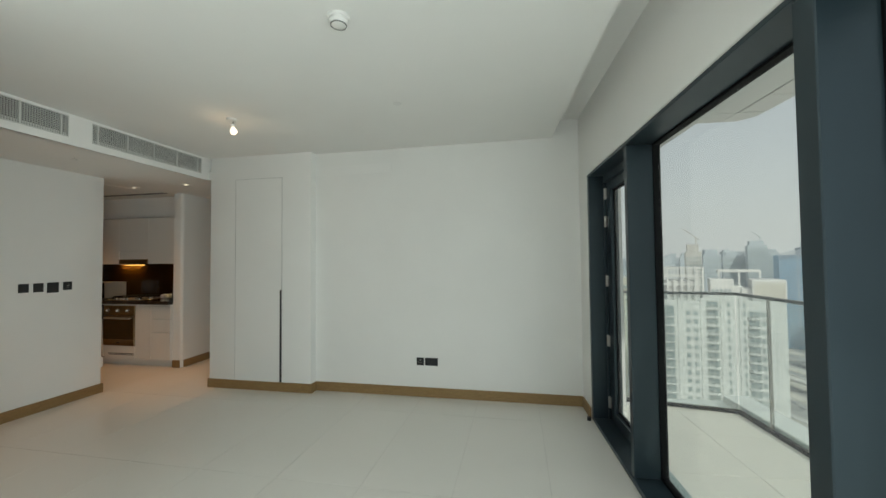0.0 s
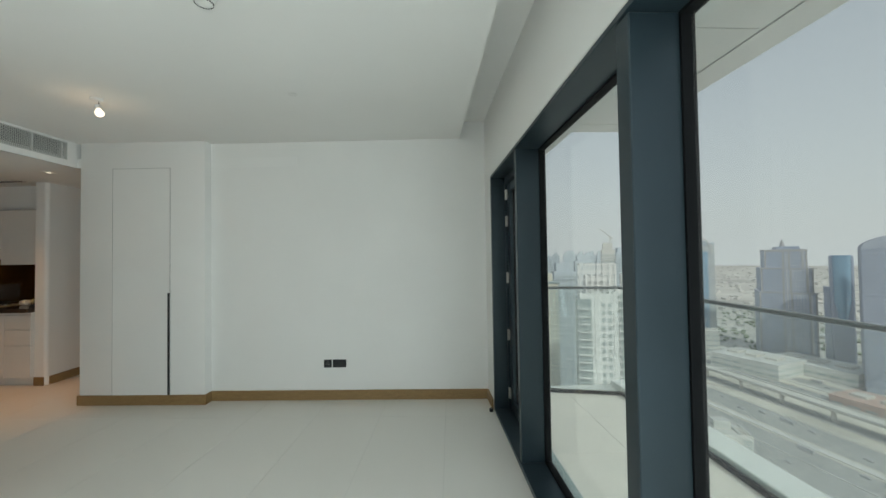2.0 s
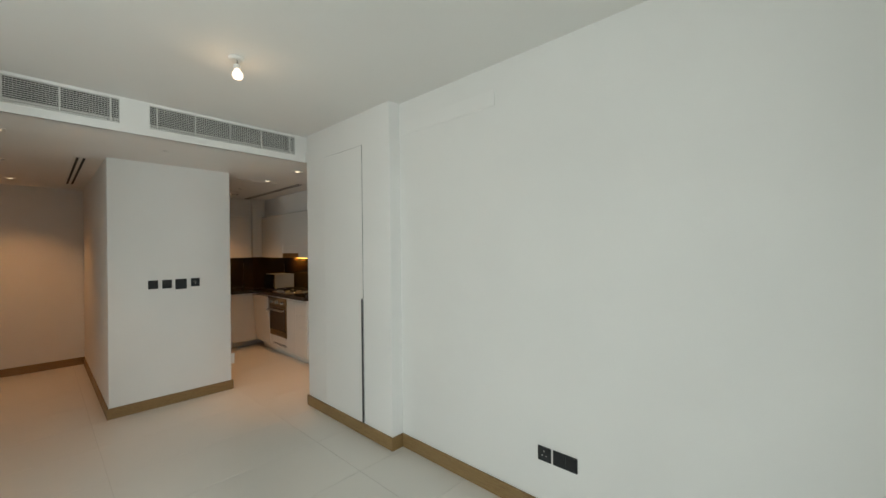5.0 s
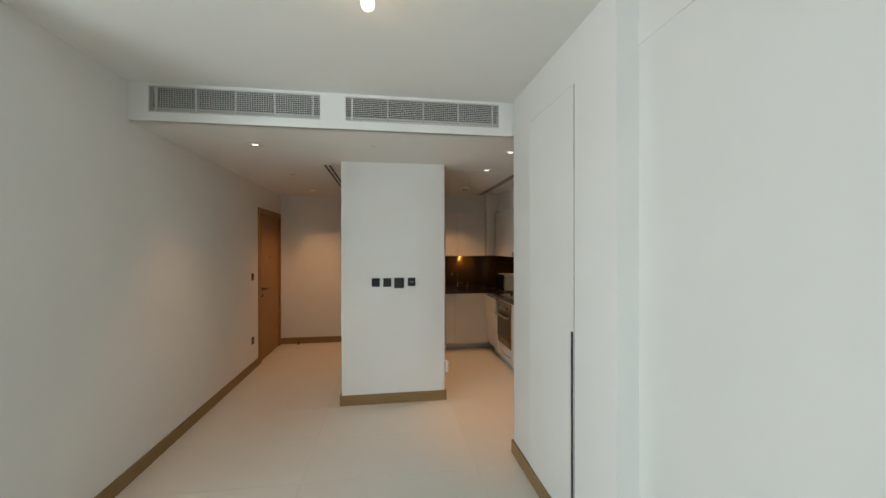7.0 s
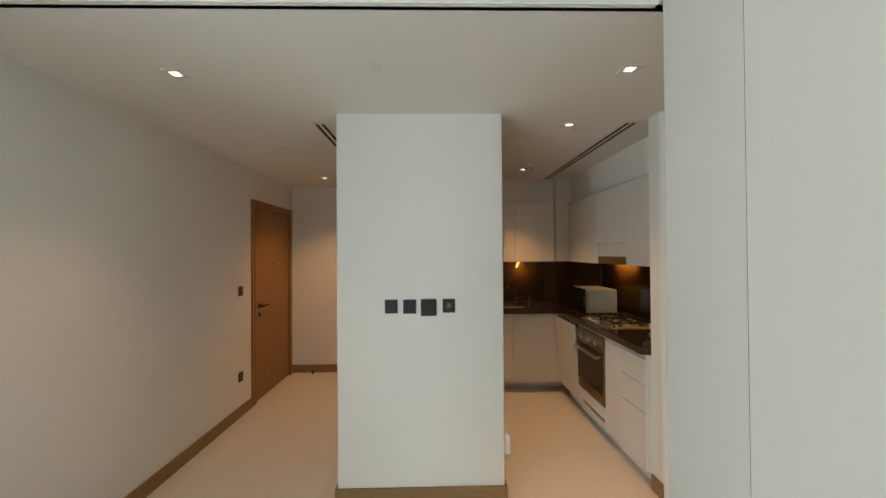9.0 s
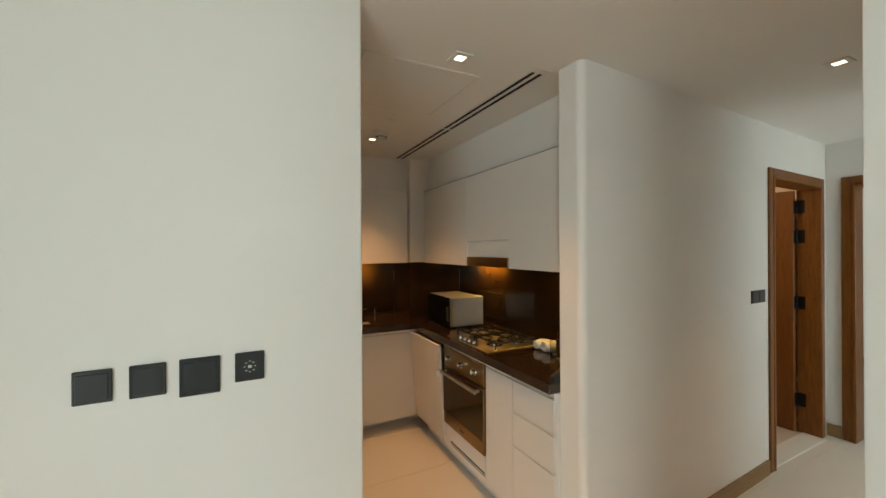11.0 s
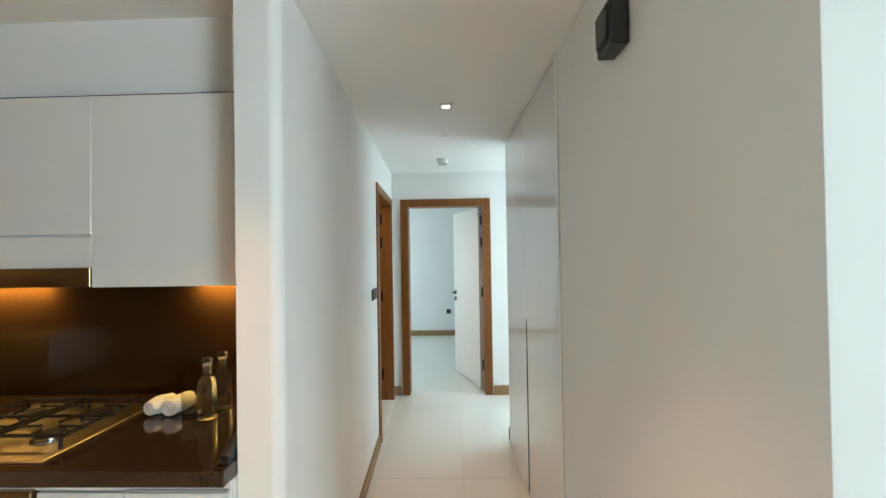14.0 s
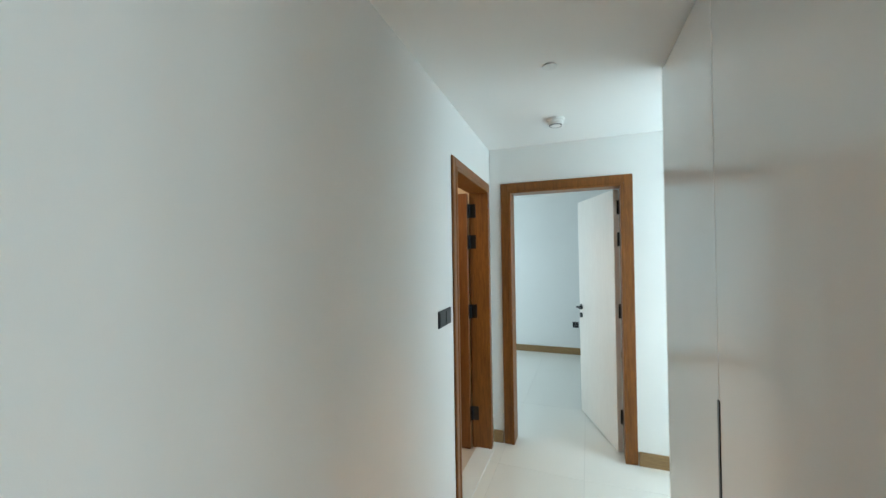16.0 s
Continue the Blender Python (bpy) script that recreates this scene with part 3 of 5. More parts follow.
def grille(y0, y1):
    h, w = GZ1 - GZ0, y1 - y0
    ob = thing("air_grille", "long pale slatted air conditioning grille in the bulkhead", "air vent", face(BULK_X, (y0 + y1) / 2, GZ0, 90), "bulkhead grilles")
    part("backing", bx((-w / 2, 0, -0.038), (w / 2, h, -0.03)), M_DUCT, ob)
    bm = B()
    for a, b in (((-w / 2, 0, -0.03), (-w / 2 + 0.004, h, 0.002)), ((w / 2 - 0.004, 0, -0.03), (w / 2, h, 0.002)), ((-w / 2, 0, -0.03), (w / 2, 0.004, 0.002)), ((-w / 2, h - 0.004, -0.03), (w / 2, h, 0.002))):
        box(bm, a, b)
    part("frame", bm, M_GRILLE, ob)
    bm = bx((-w / 2 + 0.004, -0.0018, -0.010), (w / 2 - 0.004, 0.0018, 0.0))
    first = None
    for k in range(13):
        y = h * (k + 0.5) / 13
        if first is None:
            first = part("slat", bm, M_GRILLE, ob)
            first.location = (0, y, 0)
        else:
            s = new("slat", first.data)
            s.parent, s.location = ob, (0, y, 0)
    bm = B()
    n = int(w / 0.016)
    for k in range(1, n):
        x = -w / 2 + k * w / n
        box(bm, (x - 0.0007, 0.003, -0.022), (x + 0.0007, h - 0.003, -0.0104))
    part("fin_grid", bm, M_GRILLE, ob)["kind"] = "stuff"
    for f in (0.042, 0.265, 0.493, 0.723, 0.955):
        part("divider", bx((-w / 2 + f * w - 0.005, 0.003, -0.016), (-w / 2 + f * w + 0.005, h - 0.003, 0.001)), M_GRILLE, ob)


for y0, y1 in G:
    grille(y0, y1)


def smoke(x, y, z):
    ob = thing("smoke_detector", "round white smoke detector on the ceiling", "smoke detector", pose(x, y, z), "smoke detectors")
    part("base", lathe(B(), [(0.056, 0), (0.056, -0.012), (0.052, -0.016)]), M_WHITE, ob, "", True)
    part("head", lathe(B(), [(0.047, -0.016), (0.048, -0.03), (0.038, -0.044), (0.030, -0.047)]), M_WHITE, ob, "", True)
    bm = B()
    for k in range(20):
        a = 2 * math.pi * k / 20
        box(bm, (-0.004, 0.0452, -0.041), (0.004, 0.0472, -0.024), 0, pose(0, 0, 0, 0, 0, math.degrees(a)) @ pose(0, -0.0018, 0.0, -8))
    part("vent", bm, M_DARK, ob, "dark vent slots")


def sprinkler(x, y, z):
    ob = thing("sprinkler", "small round white sprinkler cap on the ceiling", "sprinkler", pose(x, y, z), "sprinkler caps")
    part("cover", lathe(B(), [(0.030, -0.007), (0.034, -0.006), (0.034, -0.004)]), M_WHITE, ob, "", True)
    part("neck", lathe(B(), [(0.022, 0.0), (0.022, -0.004)]), M_DARK, ob)


for p in ((-0.521, 1.794, CEIL), (-5.67, 4.04, LOW), (-3.80, 6.93, LOW)):
    smoke(*p)
for p in ((-0.558, 2.857, CEIL), (-3.70, 2.825, LOW), (-5.075, 1.842, LOW), (-5.379, 4.01, LOW), (-3.77, 6.19, LOW)):
    sprinkler(*p)


def downlight(x, y, z, power, cone, soft_edge):
    ob = thing("downlight", "small square recessed warm white downlight", "downlight", pose(x, y, z), "ceiling downlights")
    bm = B()
    for a, b in (((-0.045, -0.045), (0.045, -0.022)), ((-0.045, 0.022), (0.045, 0.045)), ((-0.045, -0.022), (-0.022, 0.022)), ((0.022, -0.022), (0.045, 0.022))):
        box(bm, (*a, -0.006), (*b, 0.0), 0.001)
    part("trim", bm, M_WHITE, ob)
    part("diffuser", bx((-0.022, -0.022, -0.003), (0.022, 0.022, -0.001)), M_LED, ob, "glowing warm lens")
    lamp("downlight_beam", "SPOT", look((x, y, z - 0.02), (x, y + 0.001, 0)), power, SPOT, 0.03, spot=cone, blend=soft_edge)


for x, y, p, cone, soft_edge in ((-3.766, 1.859, 0.20, 92, 1.0), (-6.296, 1.834, 0.42, 104, 1.0), (-3.706, 4.039, 0.50, 52, 1.0), (-4.49, 4.03, 0.30, 78, 1.0), (-5.88, 4.035, 0.45, 86, 0.9), (-3.745, 5.63, 0.22, 56, 1.0)):
    downlight(x, y, LOW, DOWN * p, cone, soft_edge)

bulb = thing("ceiling_bulb", "bare glowing light bulb in a white ceiling holder", "light bulb", pose(-2.05, 2.86, CEIL))
part("rose", lathe(B(), [(0.042, 0), (0.042, -0.01), (0.034, -0.018), (0.014, -0.02)]), M_WHITE, bulb, "", True)
part("cable", tube(B(), [(0.014, 0, -0.016), (0.017, 0, -0.036), (0.008, 0, -0.052)], 0.0035, 8), M_BLACK, bulb, "short dark flex")
lean = pose(0.006, 0, -0.045, 0, -14, 0)
bm = lathe(B(), [(0.012, 0.0), (0.019, -0.004), (0.019, -0.032)])
bmesh.ops.transform(bm, matrix=lean, verts=bm.verts[:])
part("holder", bm, M_WHITE, bulb, "white bulb holder", True)
bm = lathe(B(), [(0.014, -0.032), (0.018, -0.040), (0.027, -0.055), (0.029, -0.068), (0.024, -0.083), (0.010, -0.092), (0.002, -0.093)])
bmesh.ops.transform(bm, matrix=lean, verts=bm.verts[:])
part("bulb", bm, M_BULB, bulb, "glowing warm glass bulb", True)
lamp("bulb_light", "POINT", pose(-2.05, 2.86, CEIL - 0.17), BULB, WARM, 0.035)


def slot_diffuser(x0, x1, y, breaks, label):
    ob = thing("slot_diffuser", label, "air vent", pose((x0 + x1) / 2, y, LOW))
    w = (x1 - x0) / 2
    part("flange", bx((-w, -0.05, -0.003), (w, 0.05, 0.0), 0.001), M_WHITE, ob)
    cuts = [-w + 0.03] + [b - (x0 + x1) / 2 for b in breaks] + [w - 0.03]
    for a, b in zip(cuts, cuts[1:]):
        for dy in (-0.022, 0.022):
            part("slot", bx((a + 0.012, dy - 0.0095, -0.0045), (b - 0.012, dy + 0.0095, -0.002)), M_DARK, ob, "dark air slot")


slot_diffuser(-6.42, -4.41, 4.44, [-5.405], "long white twin-slot air diffuser in the kitchen ceiling")
slot_diffuser(-6.4, -4.44, 2.33, [], "long white twin-slot air diffuser in the entrance ceiling")
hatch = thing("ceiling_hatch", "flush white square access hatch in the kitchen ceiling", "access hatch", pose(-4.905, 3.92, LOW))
part("panel", bx((-0.287, -0.287, -0.003), (0.287, 0.287, 0.0), 0.001), M_CEIL, hatch)
bm = B()
for a, b in (((-0.291, -0.291), (0.291, -0.2885)), ((-0.291, 0.2885), (0.291, 0.291)), ((-0.291, -0.2885), (-0.2885, 0.2885)), ((0.2885, -0.2885), (0.291, 0.2885))):
    box(bm, (*a, -0.0025), (*b, 0.0))
part("edge_trim", bm, M_GRILLE, hatch)

sensor = thing("wall_sensor", "black angular sensor box high on the corridor wall", "sensor", face(rx(4.45), 4.45, 2.175, 268.5))
bm = B()
prism(bm, [(-0.05, -0.065), (0.05, -0.065), (0.055, 0.0), (0.05, 0.065), (-0.05, 0.065), (-0.055, 0.0)], 0.0, 0.052)
prism(bm, [(-0.040, -0.045), (0.040, -0.040), (0.042, 0.05), (-0.042, 0.05)], 0.052, 0.060)
bmesh.ops.bevel(bm, geom=bm.edges[:], offset=0.004, segments=1, affect="EDGES")
part("housing", bm, M_BLACK, sensor)
part("lens", cyl(B(), (-0.046, 0.02, 0.04), (-0.056, 0.02, 0.043), 0.012, seg=16), M_CHROME, sensor, "small glassy lens", True)


# ---------------------------------------------------------------- doors
def lever(parent, x, y, z, sx, out):
    """A black lever handle on a leaf, in the parent's frame: it points along sx, stands off along out."""
    bm = B()
    cyl(bm, (x, y, z), (x, y + out * 0.008, z), 0.025, seg=18)
    cyl(bm, (x, y, z), (x, y + out * 0.05, z), 0.009, seg=12)
    tube(bm, [(x, y + out * 0.05, z), (x + sx * 0.06, y + out * 0.052, z), (x + sx * 0.125, y + out * 0.05, z)], 0.0085, 10)
    part("door_handle", bm, M_BLACK_METAL, parent, "black lever handle", True)
    bm = B()
    cyl(bm, (x, y, z - 0.09), (x, y + out * 0.008, z - 0.09), 0.024, seg=18)
    box(bm, (x - 0.004, y, z - 0.1), (x + 0.004, y + out * 0.016, z - 0.08))
    part("lock_rose", bm, M_BLACK_METAL, parent, "black key rose", True)


def casing(parent, w, h, cw, depth, material):
    """Architraves on the front face and a lining through the wall; local x along the wall, y into it, z up."""
    for a, b in (((-w / 2 - cw, -0.014, 0), (-w / 2, 0.0, h + cw)), ((w / 2, -0.014, 0), (w / 2 + cw, 0.0, h + cw)), ((-w / 2, -0.014, h), (w / 2, 0.0, h + cw))):
        part("architrave", bx(a, b, 0.004), material, parent)
    for a, b in (((-w / 2, -0.018, 0), (-w / 2 + 0.022, depth, h)), ((w / 2 - 0.022, -0.018, 0), (w / 2, depth, h)), ((-w / 2 + 0.022, -0.018, h - 0.022), (w / 2 - 0.022, depth, h))):
        part("door_lining", bx(a, b, 0.003), material, parent)


entry = thing("door_2", "closed brown wood-veneered entrance door with a black lever", "door", pose((N0 + N1) / 2, LEFT_Y, 0, 0, 0, 180), kind="structure")
casing(entry, N1 - N0, NH, 0.055, 0.16, M_LEAF)
part("leaf", bx((-0.46, 0.006, 0.006), (0.46, 0.05, NH - 0.024), 0.003), M_LEAF, entry)
lever(entry, -0.345, 0.006, 1.0, 1, -1)
part("peephole", cyl(B(), (0.0, 0.008, 1.44), (0.0, 0.0, 1.44), 0.011, seg=14), M_BLACK_METAL, entry, "small dark peephole", True)
bm = B()
tube(bm, [(-6.86, 1.51, 0), (-6.86, 1.51, 0.045)], 0.014, 12)
tagged(link("door_stop", bm, M_BLACK, True), "small black floor-mounted door stop", "door stop")

slope = math.degrees(math.atan(0.045))
bath = thing("door_3", "open brown wooden bathroom door in a wooden frame", "door", pose(lx((D0 + D1) / 2), (D0 + D1) / 2, 0, 0, 0, 90 + slope), kind="structure")
casing(bath, D1 - D0, DH, 0.055, 0.14, M_FRAME)
w = (D1 - D0) / 2
part("leaf", bx((w - 0.072, 0.145, 0.008), (w - 0.030, 0.95, DH - 0.026), 0.003), M_LEAF_DARK, bath, "brown veneered leaf standing open")
for z in (0.28, 1.10, 1.66, 1.91):
    bm = bx((w - 0.0245, 0.085, z - 0.055), (w - 0.0215, 0.135, z + 0.055))
    cyl(bm, (w - 0.031, 0.138, z - 0.055), (w - 0.031, 0.138, z + 0.055), 0.009, seg=10)
    box(bm, (w - 0.07, 0.141, z - 0.055), (w - 0.03, 0.1445, z + 0.055))
    part("hinge", bm, M_BLACK_METAL, bath, "black hinge", True)

bed = thing("door_4", "open pale bedroom door in a brown wooden frame", "door", pose((E0 + E1) / 2, END_Y, 0), kind="structure")
casing(bed, E1 - E0, DH, 0.062, 0.14, M_FRAME)
w = (E1 - E0) / 2
hinge_m = pose(w - 0.024, 0.145, 0, 0, 0, 110.5)
bm = bx((0.0, -0.0, 0.008), (0.79, 0.042, DH - 0.026), 0.003, hinge_m)
part("leaf", bm, M_LEAF_PALE, bed, "pale veneered leaf standing open")
for z in (0.28, 1.10, 1.66, 1.91):
    bm = bx((w - 0.0245, 0.085, z - 0.055), (w - 0.0215, 0.138, z + 0.055))
    cyl(bm, (w - 0.03, 0.142, z - 0.055), (w - 0.03, 0.142, z + 0.055), 0.009, seg=10)
    part("hinge", bm, M_BLACK_METAL, bed, "black hinge", True)
for out, y in ((1, 0.042), (-1, 0.0)):
    hd = B()
    cyl(hd, (0.73, y, 1.03), (0.73, y + out * 0.008, 1.03), 0.025, seg=18)
    cyl(hd, (0.73, y, 1.03), (0.73, y + out * 0.05, 1.03), 0.009, seg=12)
    tube(hd, [(0.73, y + out * 0.05, 1.03), (0.67, y + out * 0.052, 1.03), (0.605, y + out * 0.05, 1.03)], 0.0085, 10)
    cyl(hd, (0.73, y, 0.95), (0.73, y + out * 0.012, 0.95), 0.024, seg=18)
    bmesh.ops.transform(hd, matrix=hinge_m, verts=hd.verts[:])
    part("door_handle", hd, M_BLACK_METAL, bed, "black lever handle", True)
lamp("bathroom_lamp", "POINT", pose(-5.2, 6.5, 2.25), BATH, WARM, 0.08)

# ---------------------------------------------------------------- corridor wardrobe
Y0, Y1, YS = 5.04, 6.42, 5.745
slope = math.degrees(math.atan(0.0285))
ward = thing("wardrobe", "full-height glossy white built-in wardrobe with black grip", "wardrobe", pose(rx(Y0), Y0, 0, 0, 0, slope))
part("carcass", bx((0.024, 0.0, 0.0), (0.6, Y1 - Y0, LOW - 0.003)), M_MATTWHITE, ward)
part("side_panel", bx((0.0, Y1 - Y0 - 0.018, 0.0), (0.024, Y1 - Y0, LOW - 0.003), 0.001), M_MATTWHITE, ward)
part("side_panel", bx((-0.006, 0.0, 0.0), (0.024, 0.018, LOW - 0.003), 0.001), M_MATTWHITE, ward)
s = YS - Y0
part("door", bx((0.0, 0.0185, 0.035), (0.02, s - 0.002, LOW - 0.016), 0.0015), M_GLOSS, ward)
part("door", bx((0.0, s + 0.002, 0.035), (0.02, Y1 - Y0 - 0.0182, LOW - 0.016), 0.0015), M_GLOSS, ward)
part("handle", bx((-0.003, s - 0.009, 0.036), (0.008, s + 0.009, 1.125), 0.002), M_BLACK, ward, "long black grip strip at the door joint")
part("plinth", bx((0.008, 0.018, 0.0), (0.024, Y1 - Y0 - 0.018, 0.033)), M_MATTWHITE, ward)

# ---------------------------------------------------------------- kitchen
CT, CB = 0.92, 0.872
XR, XL = -4.392, -6.10     # right end of the run; front of the side run


def unit(name, label, category="cabinet", group="kitchen base units"):
    return thing(name, label, category, group=group)


def front(parent, x0, x1, z0, z1, y=KFRONT, name="door", material=None, t=0.019):
    return part(name, bx((x0 + 0.0015, y, z0 + 0.0015), (x1 - 0.0015, y + t, z1 - 0.0015), 0.0015), material or M_GLOSS, parent)


def carcass(parent, x0, x1):
    part("carcass", bx((x0 + 0.001, KFRONT + 0.021, 0.1), (x1 - 0.001, KBACK - 0.02, CB - 0.004)), M_MATTWHITE, parent)


u = unit("drawer_unit", "white gloss base unit with three grooved drawers")
carcass(u, -4.714, XR)
for z0, z1 in ((0.105, 0.478), (0.488, 0.664), (0.674, 0.842)):
    d = front(u, -4.714, XR, z0, z1, name="drawer")
    part("grip_groove", bx((-4.711, KFRONT + 0.004, z1), (XR - 0.003, KFRONT + 0.02, z1 + 0.009)), M_GRILLE, d, "shadowed grip groove")
u = unit("narrow_cabinet", "narrow white gloss base cabinet beside the oven")
carcass(u, -4.984, -4.715)
front(u, -4.984, -4.715, 0.105, 0.842)

# oven with its housing
oven = thing("oven", "built-in oven with bronze steel panel and dark glass door", "oven")
OX0, OX1 = -5.53, -4.986
part("body", bx((OX0 + 0.004, KFRONT + 0.02, 0.28), (OX1 - 0.004, KBACK - 0.06, 0.852)), M_DARK, oven)
part("control_panel", bx((OX0 + 0.002, KFRONT - 0.012, 0.708), (OX1 - 0.002, KFRONT + 0.02, 0.85), 0.003), M_BRONZE, oven, "bronze steel control panel")
d = part("oven_door", bx((OX0 + 0.002, KFRONT - 0.014, 0.284), (OX1 - 0.002, KFRONT + 0.02, 0.700), 0.004), M_BRONZE, oven, "bronze steel door frame")
part("glass", bx((OX0 + 0.006, KFRONT - 0.0175, 0.372), (OX1 - 0.006, KFRONT - 0.0135, 0.688), 0.001), M_OVENGLASS, d, "dark brown oven glass")
part("emblem", bx((-5.285, KFRONT - 0.0162, 0.318), (-5.235, KFRONT - 0.0142, 0.330)), M_BLACK, d, "small dark badge")
bm = B()
box(bm, (OX0 + 0.03, KFRONT - 0.064, 0.664), (OX1 - 0.03, KFRONT - 0.046, 0.690), 0.004)
for x in (OX0 + 0.05, OX1 - 0.05):
    box(bm, (x - 0.01, KFRONT - 0.05, 0.668), (x + 0.01, KFRONT - 0.013, 0.686), 0.002)
part("handle", bm, M_STEEL, d, "steel bar handle")
for x in (-5.43, -5.258, -5.085):
    bm = cyl(B(), (x, KFRONT - 0.012, 0.782), (x, KFRONT - 0.02, 0.782), 0.024, 0.024, 20)
    cyl(bm, (x, KFRONT - 0.02, 0.782), (x, KFRONT - 0.042, 0.782), 0.019, 0.016, 20)
    box(bm, (x - 0.003, KFRONT - 0.046, 0.766), (x + 0.003, KFRONT - 0.04, 0.798))
    part("knob", bm, M_CHROME, oven, "chrome control knob", True)
u = unit("oven_plinth_panel", "white panel with an air slot under the oven")
part("panel", bx((OX0 + 0.002, KFRONT, 0.105), (OX1 - 0.002, KFRONT + 0.019, 0.278), 0.0015), M_GLOSS, u)
part("air_slot", bx((OX0 + 0.09, KFRONT - 0.001, 0.150), (OX1 - 0.012, KFRONT + 0.002, 0.176)), M_DARK, u, "dark ventilation slot")
part("slot_rim", bx((OX0 + 0.09, KFRONT - 0.004, 0.159), (OX1 - 0.012, KFRONT - 0.0005, 0.166)), M_GRILLE, u)

# dishwasher, its panelled door standing ajar
dw = thing("dishwasher", "built-in dishwasher with its white door tilted open", "dishwasher")
DX0, DX1 = -6.095, -5.535
part("tub", bx((DX0, KFRONT + 0.03, 0.1), (DX1, KBACK - 0.03, 0.866)), M_DARK, dw)
tilt = pose(0, KFRONT + 0.02, 0.12, 4.2, 0, 0)
d = part("door", bx((DX0 + 0.003, -0.02, 0.0), (DX1 - 0.002, 0.0, 0.735), 0.002, tilt), M_GLOSS, dw, "white gloss door panel standing ajar")
part("inner_door", bx((DX0 + 0.02, 0.001, 0.01), (DX1 - 0.012, 0.045, 0.725), 0.004, tilt), M_STEEL, d, "steel inner door")
part("control_strip", bx((DX0 + 0.02, 0.002, 0.7), (DX1 - 0.012, 0.05, 0.732), 0.004, tilt), M_BLACK, d, "black control strip")
part("arm", bx((DX1 - 0.02, KFRONT - 0.06, 0.62), (DX1 - 0.012, KFRONT + 0.05, 0.66)), M_WHITE, dw)

# side run under the sink
for y0, y1 in ((3.965, 4.478), (3.45, 3.965), (2.92, 3.45)):
    u = unit("sink_cabinet", "white gloss base cabinet under the sink worktop")
    part("carcass", bx((KLEFT + 0.02, y0 + 0.001, 0.1), (XL - 0.021, y1 - 0.001, CB - 0.004)), M_MATTWHITE, u)
    part("door", bx((XL - 0.019, y0 + 0.0015, 0.105), (XL, y1 - 0.0015, 0.842), 0.0015), M_GLOSS, u)
plinth = thing("plinth", "pale plinth strip under the kitchen units", "plinth")
part("board", bx((-6.0, KFRONT + 0.075, 0.0), (XR, KFRONT + 0.09, 0.1)), M_MATTWHITE, plinth)
part("board", bx((XL - 0.18, 2.92, 0.0), (XL - 0.165, 4.57, 0.1)), M_MATTWHITE, plinth)
rail = thing("grip_rail", "pale grip rail under the worktop edge", "grip rail")
part("rail", bx((-6.085, KFRONT + 0.004, 0.846), (XR, KFRONT + 0.02, CB - 0.001)), M_WHITE, rail)
part("rail", bx((XL - 0.02, 2.92, 0.846), (XL - 0.004, 4.48, CB - 0.001)), M_WHITE, rail)

# worktop with the sink cut out
top = thing("worktop", "polished dark brown quartz worktop", "worktop")
SX0, SX1, SY0, SY1 = -6.62, -6.24, 3.62, 4.12
part("slab", bx((XL + 0.025, KFRONT - 0.028, CB), (XR, KBACK - 0.004, CT), 0.003), M_STONE, top)
for a, b in (((KLEFT + 0.004, SY1), (XL + 0.0245, 4.528)), ((-6.34, 4.528), (XL + 0.0245, KBACK - 0.004)), ((KLEFT + 0.004, 2.92), (XL + 0.0245, SY0)), ((KLEFT + 0.004, SY0), (SX0, SY1)), ((SX1, SY0), (XL + 0.0245, SY1))):
    part("slab", bx((*a, CB), (*b, CT)), M_STONE, top)
sink = thing("sink", "undermounted steel sink in the dark worktop", "sink")
bm = B()
for a, b in (((SX0 - 0.01, SY0 - 0.01, CB - 0.17), (SX1 + 0.01, SY1 + 0.01, CB - 0.165)), ((SX0 - 0.01, SY0 - 0.01, CB - 0.17), (SX0, SY1 + 0.01, CB - 0.001)), ((SX1, SY0 - 0.01, CB - 0.17), (SX1 + 0.01, SY1 + 0.01, CB - 0.001)), ((SX0, SY0 - 0.01, CB - 0.17), (SX1, SY0, CB - 0.001)), ((SX0, SY1, CB - 0.17), (SX1, SY1 + 0.01, CB - 0.001))):
    box(bm, a, b)
part("basin", bm, M_STEEL, sink)
part("drain", cyl(B(), (-6.43, 3.87, CB - 0.165), (-6.43, 3.87, CB - 0.161), 0.04, seg=20), M_CHROME, sink)
tap = thing("tap", "chrome square-necked kitchen tap behind the sink", "tap", pose(-6.68, 4.12, CT))
part("spout", tube(B(), [(0, 0, 0.0), (0, 0, 0.20), (0.01, -0.012, 0.222), (0.03, -0.03, 0.226), (0.13, -0.12, 0.226), (0.137, -0.126, 0.20)], 0.009, 10), M_CHROME, tap, "", True)
part("body", cyl(B(), (0, 0, 0), (0, 0, 0.06), 0.02, seg=18), M_CHROME, tap, "", True)
part("lever", tube(B(), [(0, 0.015, 0.045), (0.01, 0.05, 0.055), (0.012, 0.085, 0.075)], 0.006, 8), M_CHROME, tap, "", True)
soap = thing("soap_dispenser", "small chrome soap dispenser on the worktop", "dispenser", pose(-6.66, 4.28, CT))
part("stem", cyl(B(), (0, 0, 0), (0, 0, 0.055), 0.013, seg=14), M_CHROME, soap, "", True)
part("nozzle", tube(B(), [(0, 0, 0.05), (0, 0, 0.075), (0.05, 0, 0.078)], 0.006, 8), M_CHROME, soap, "", True)

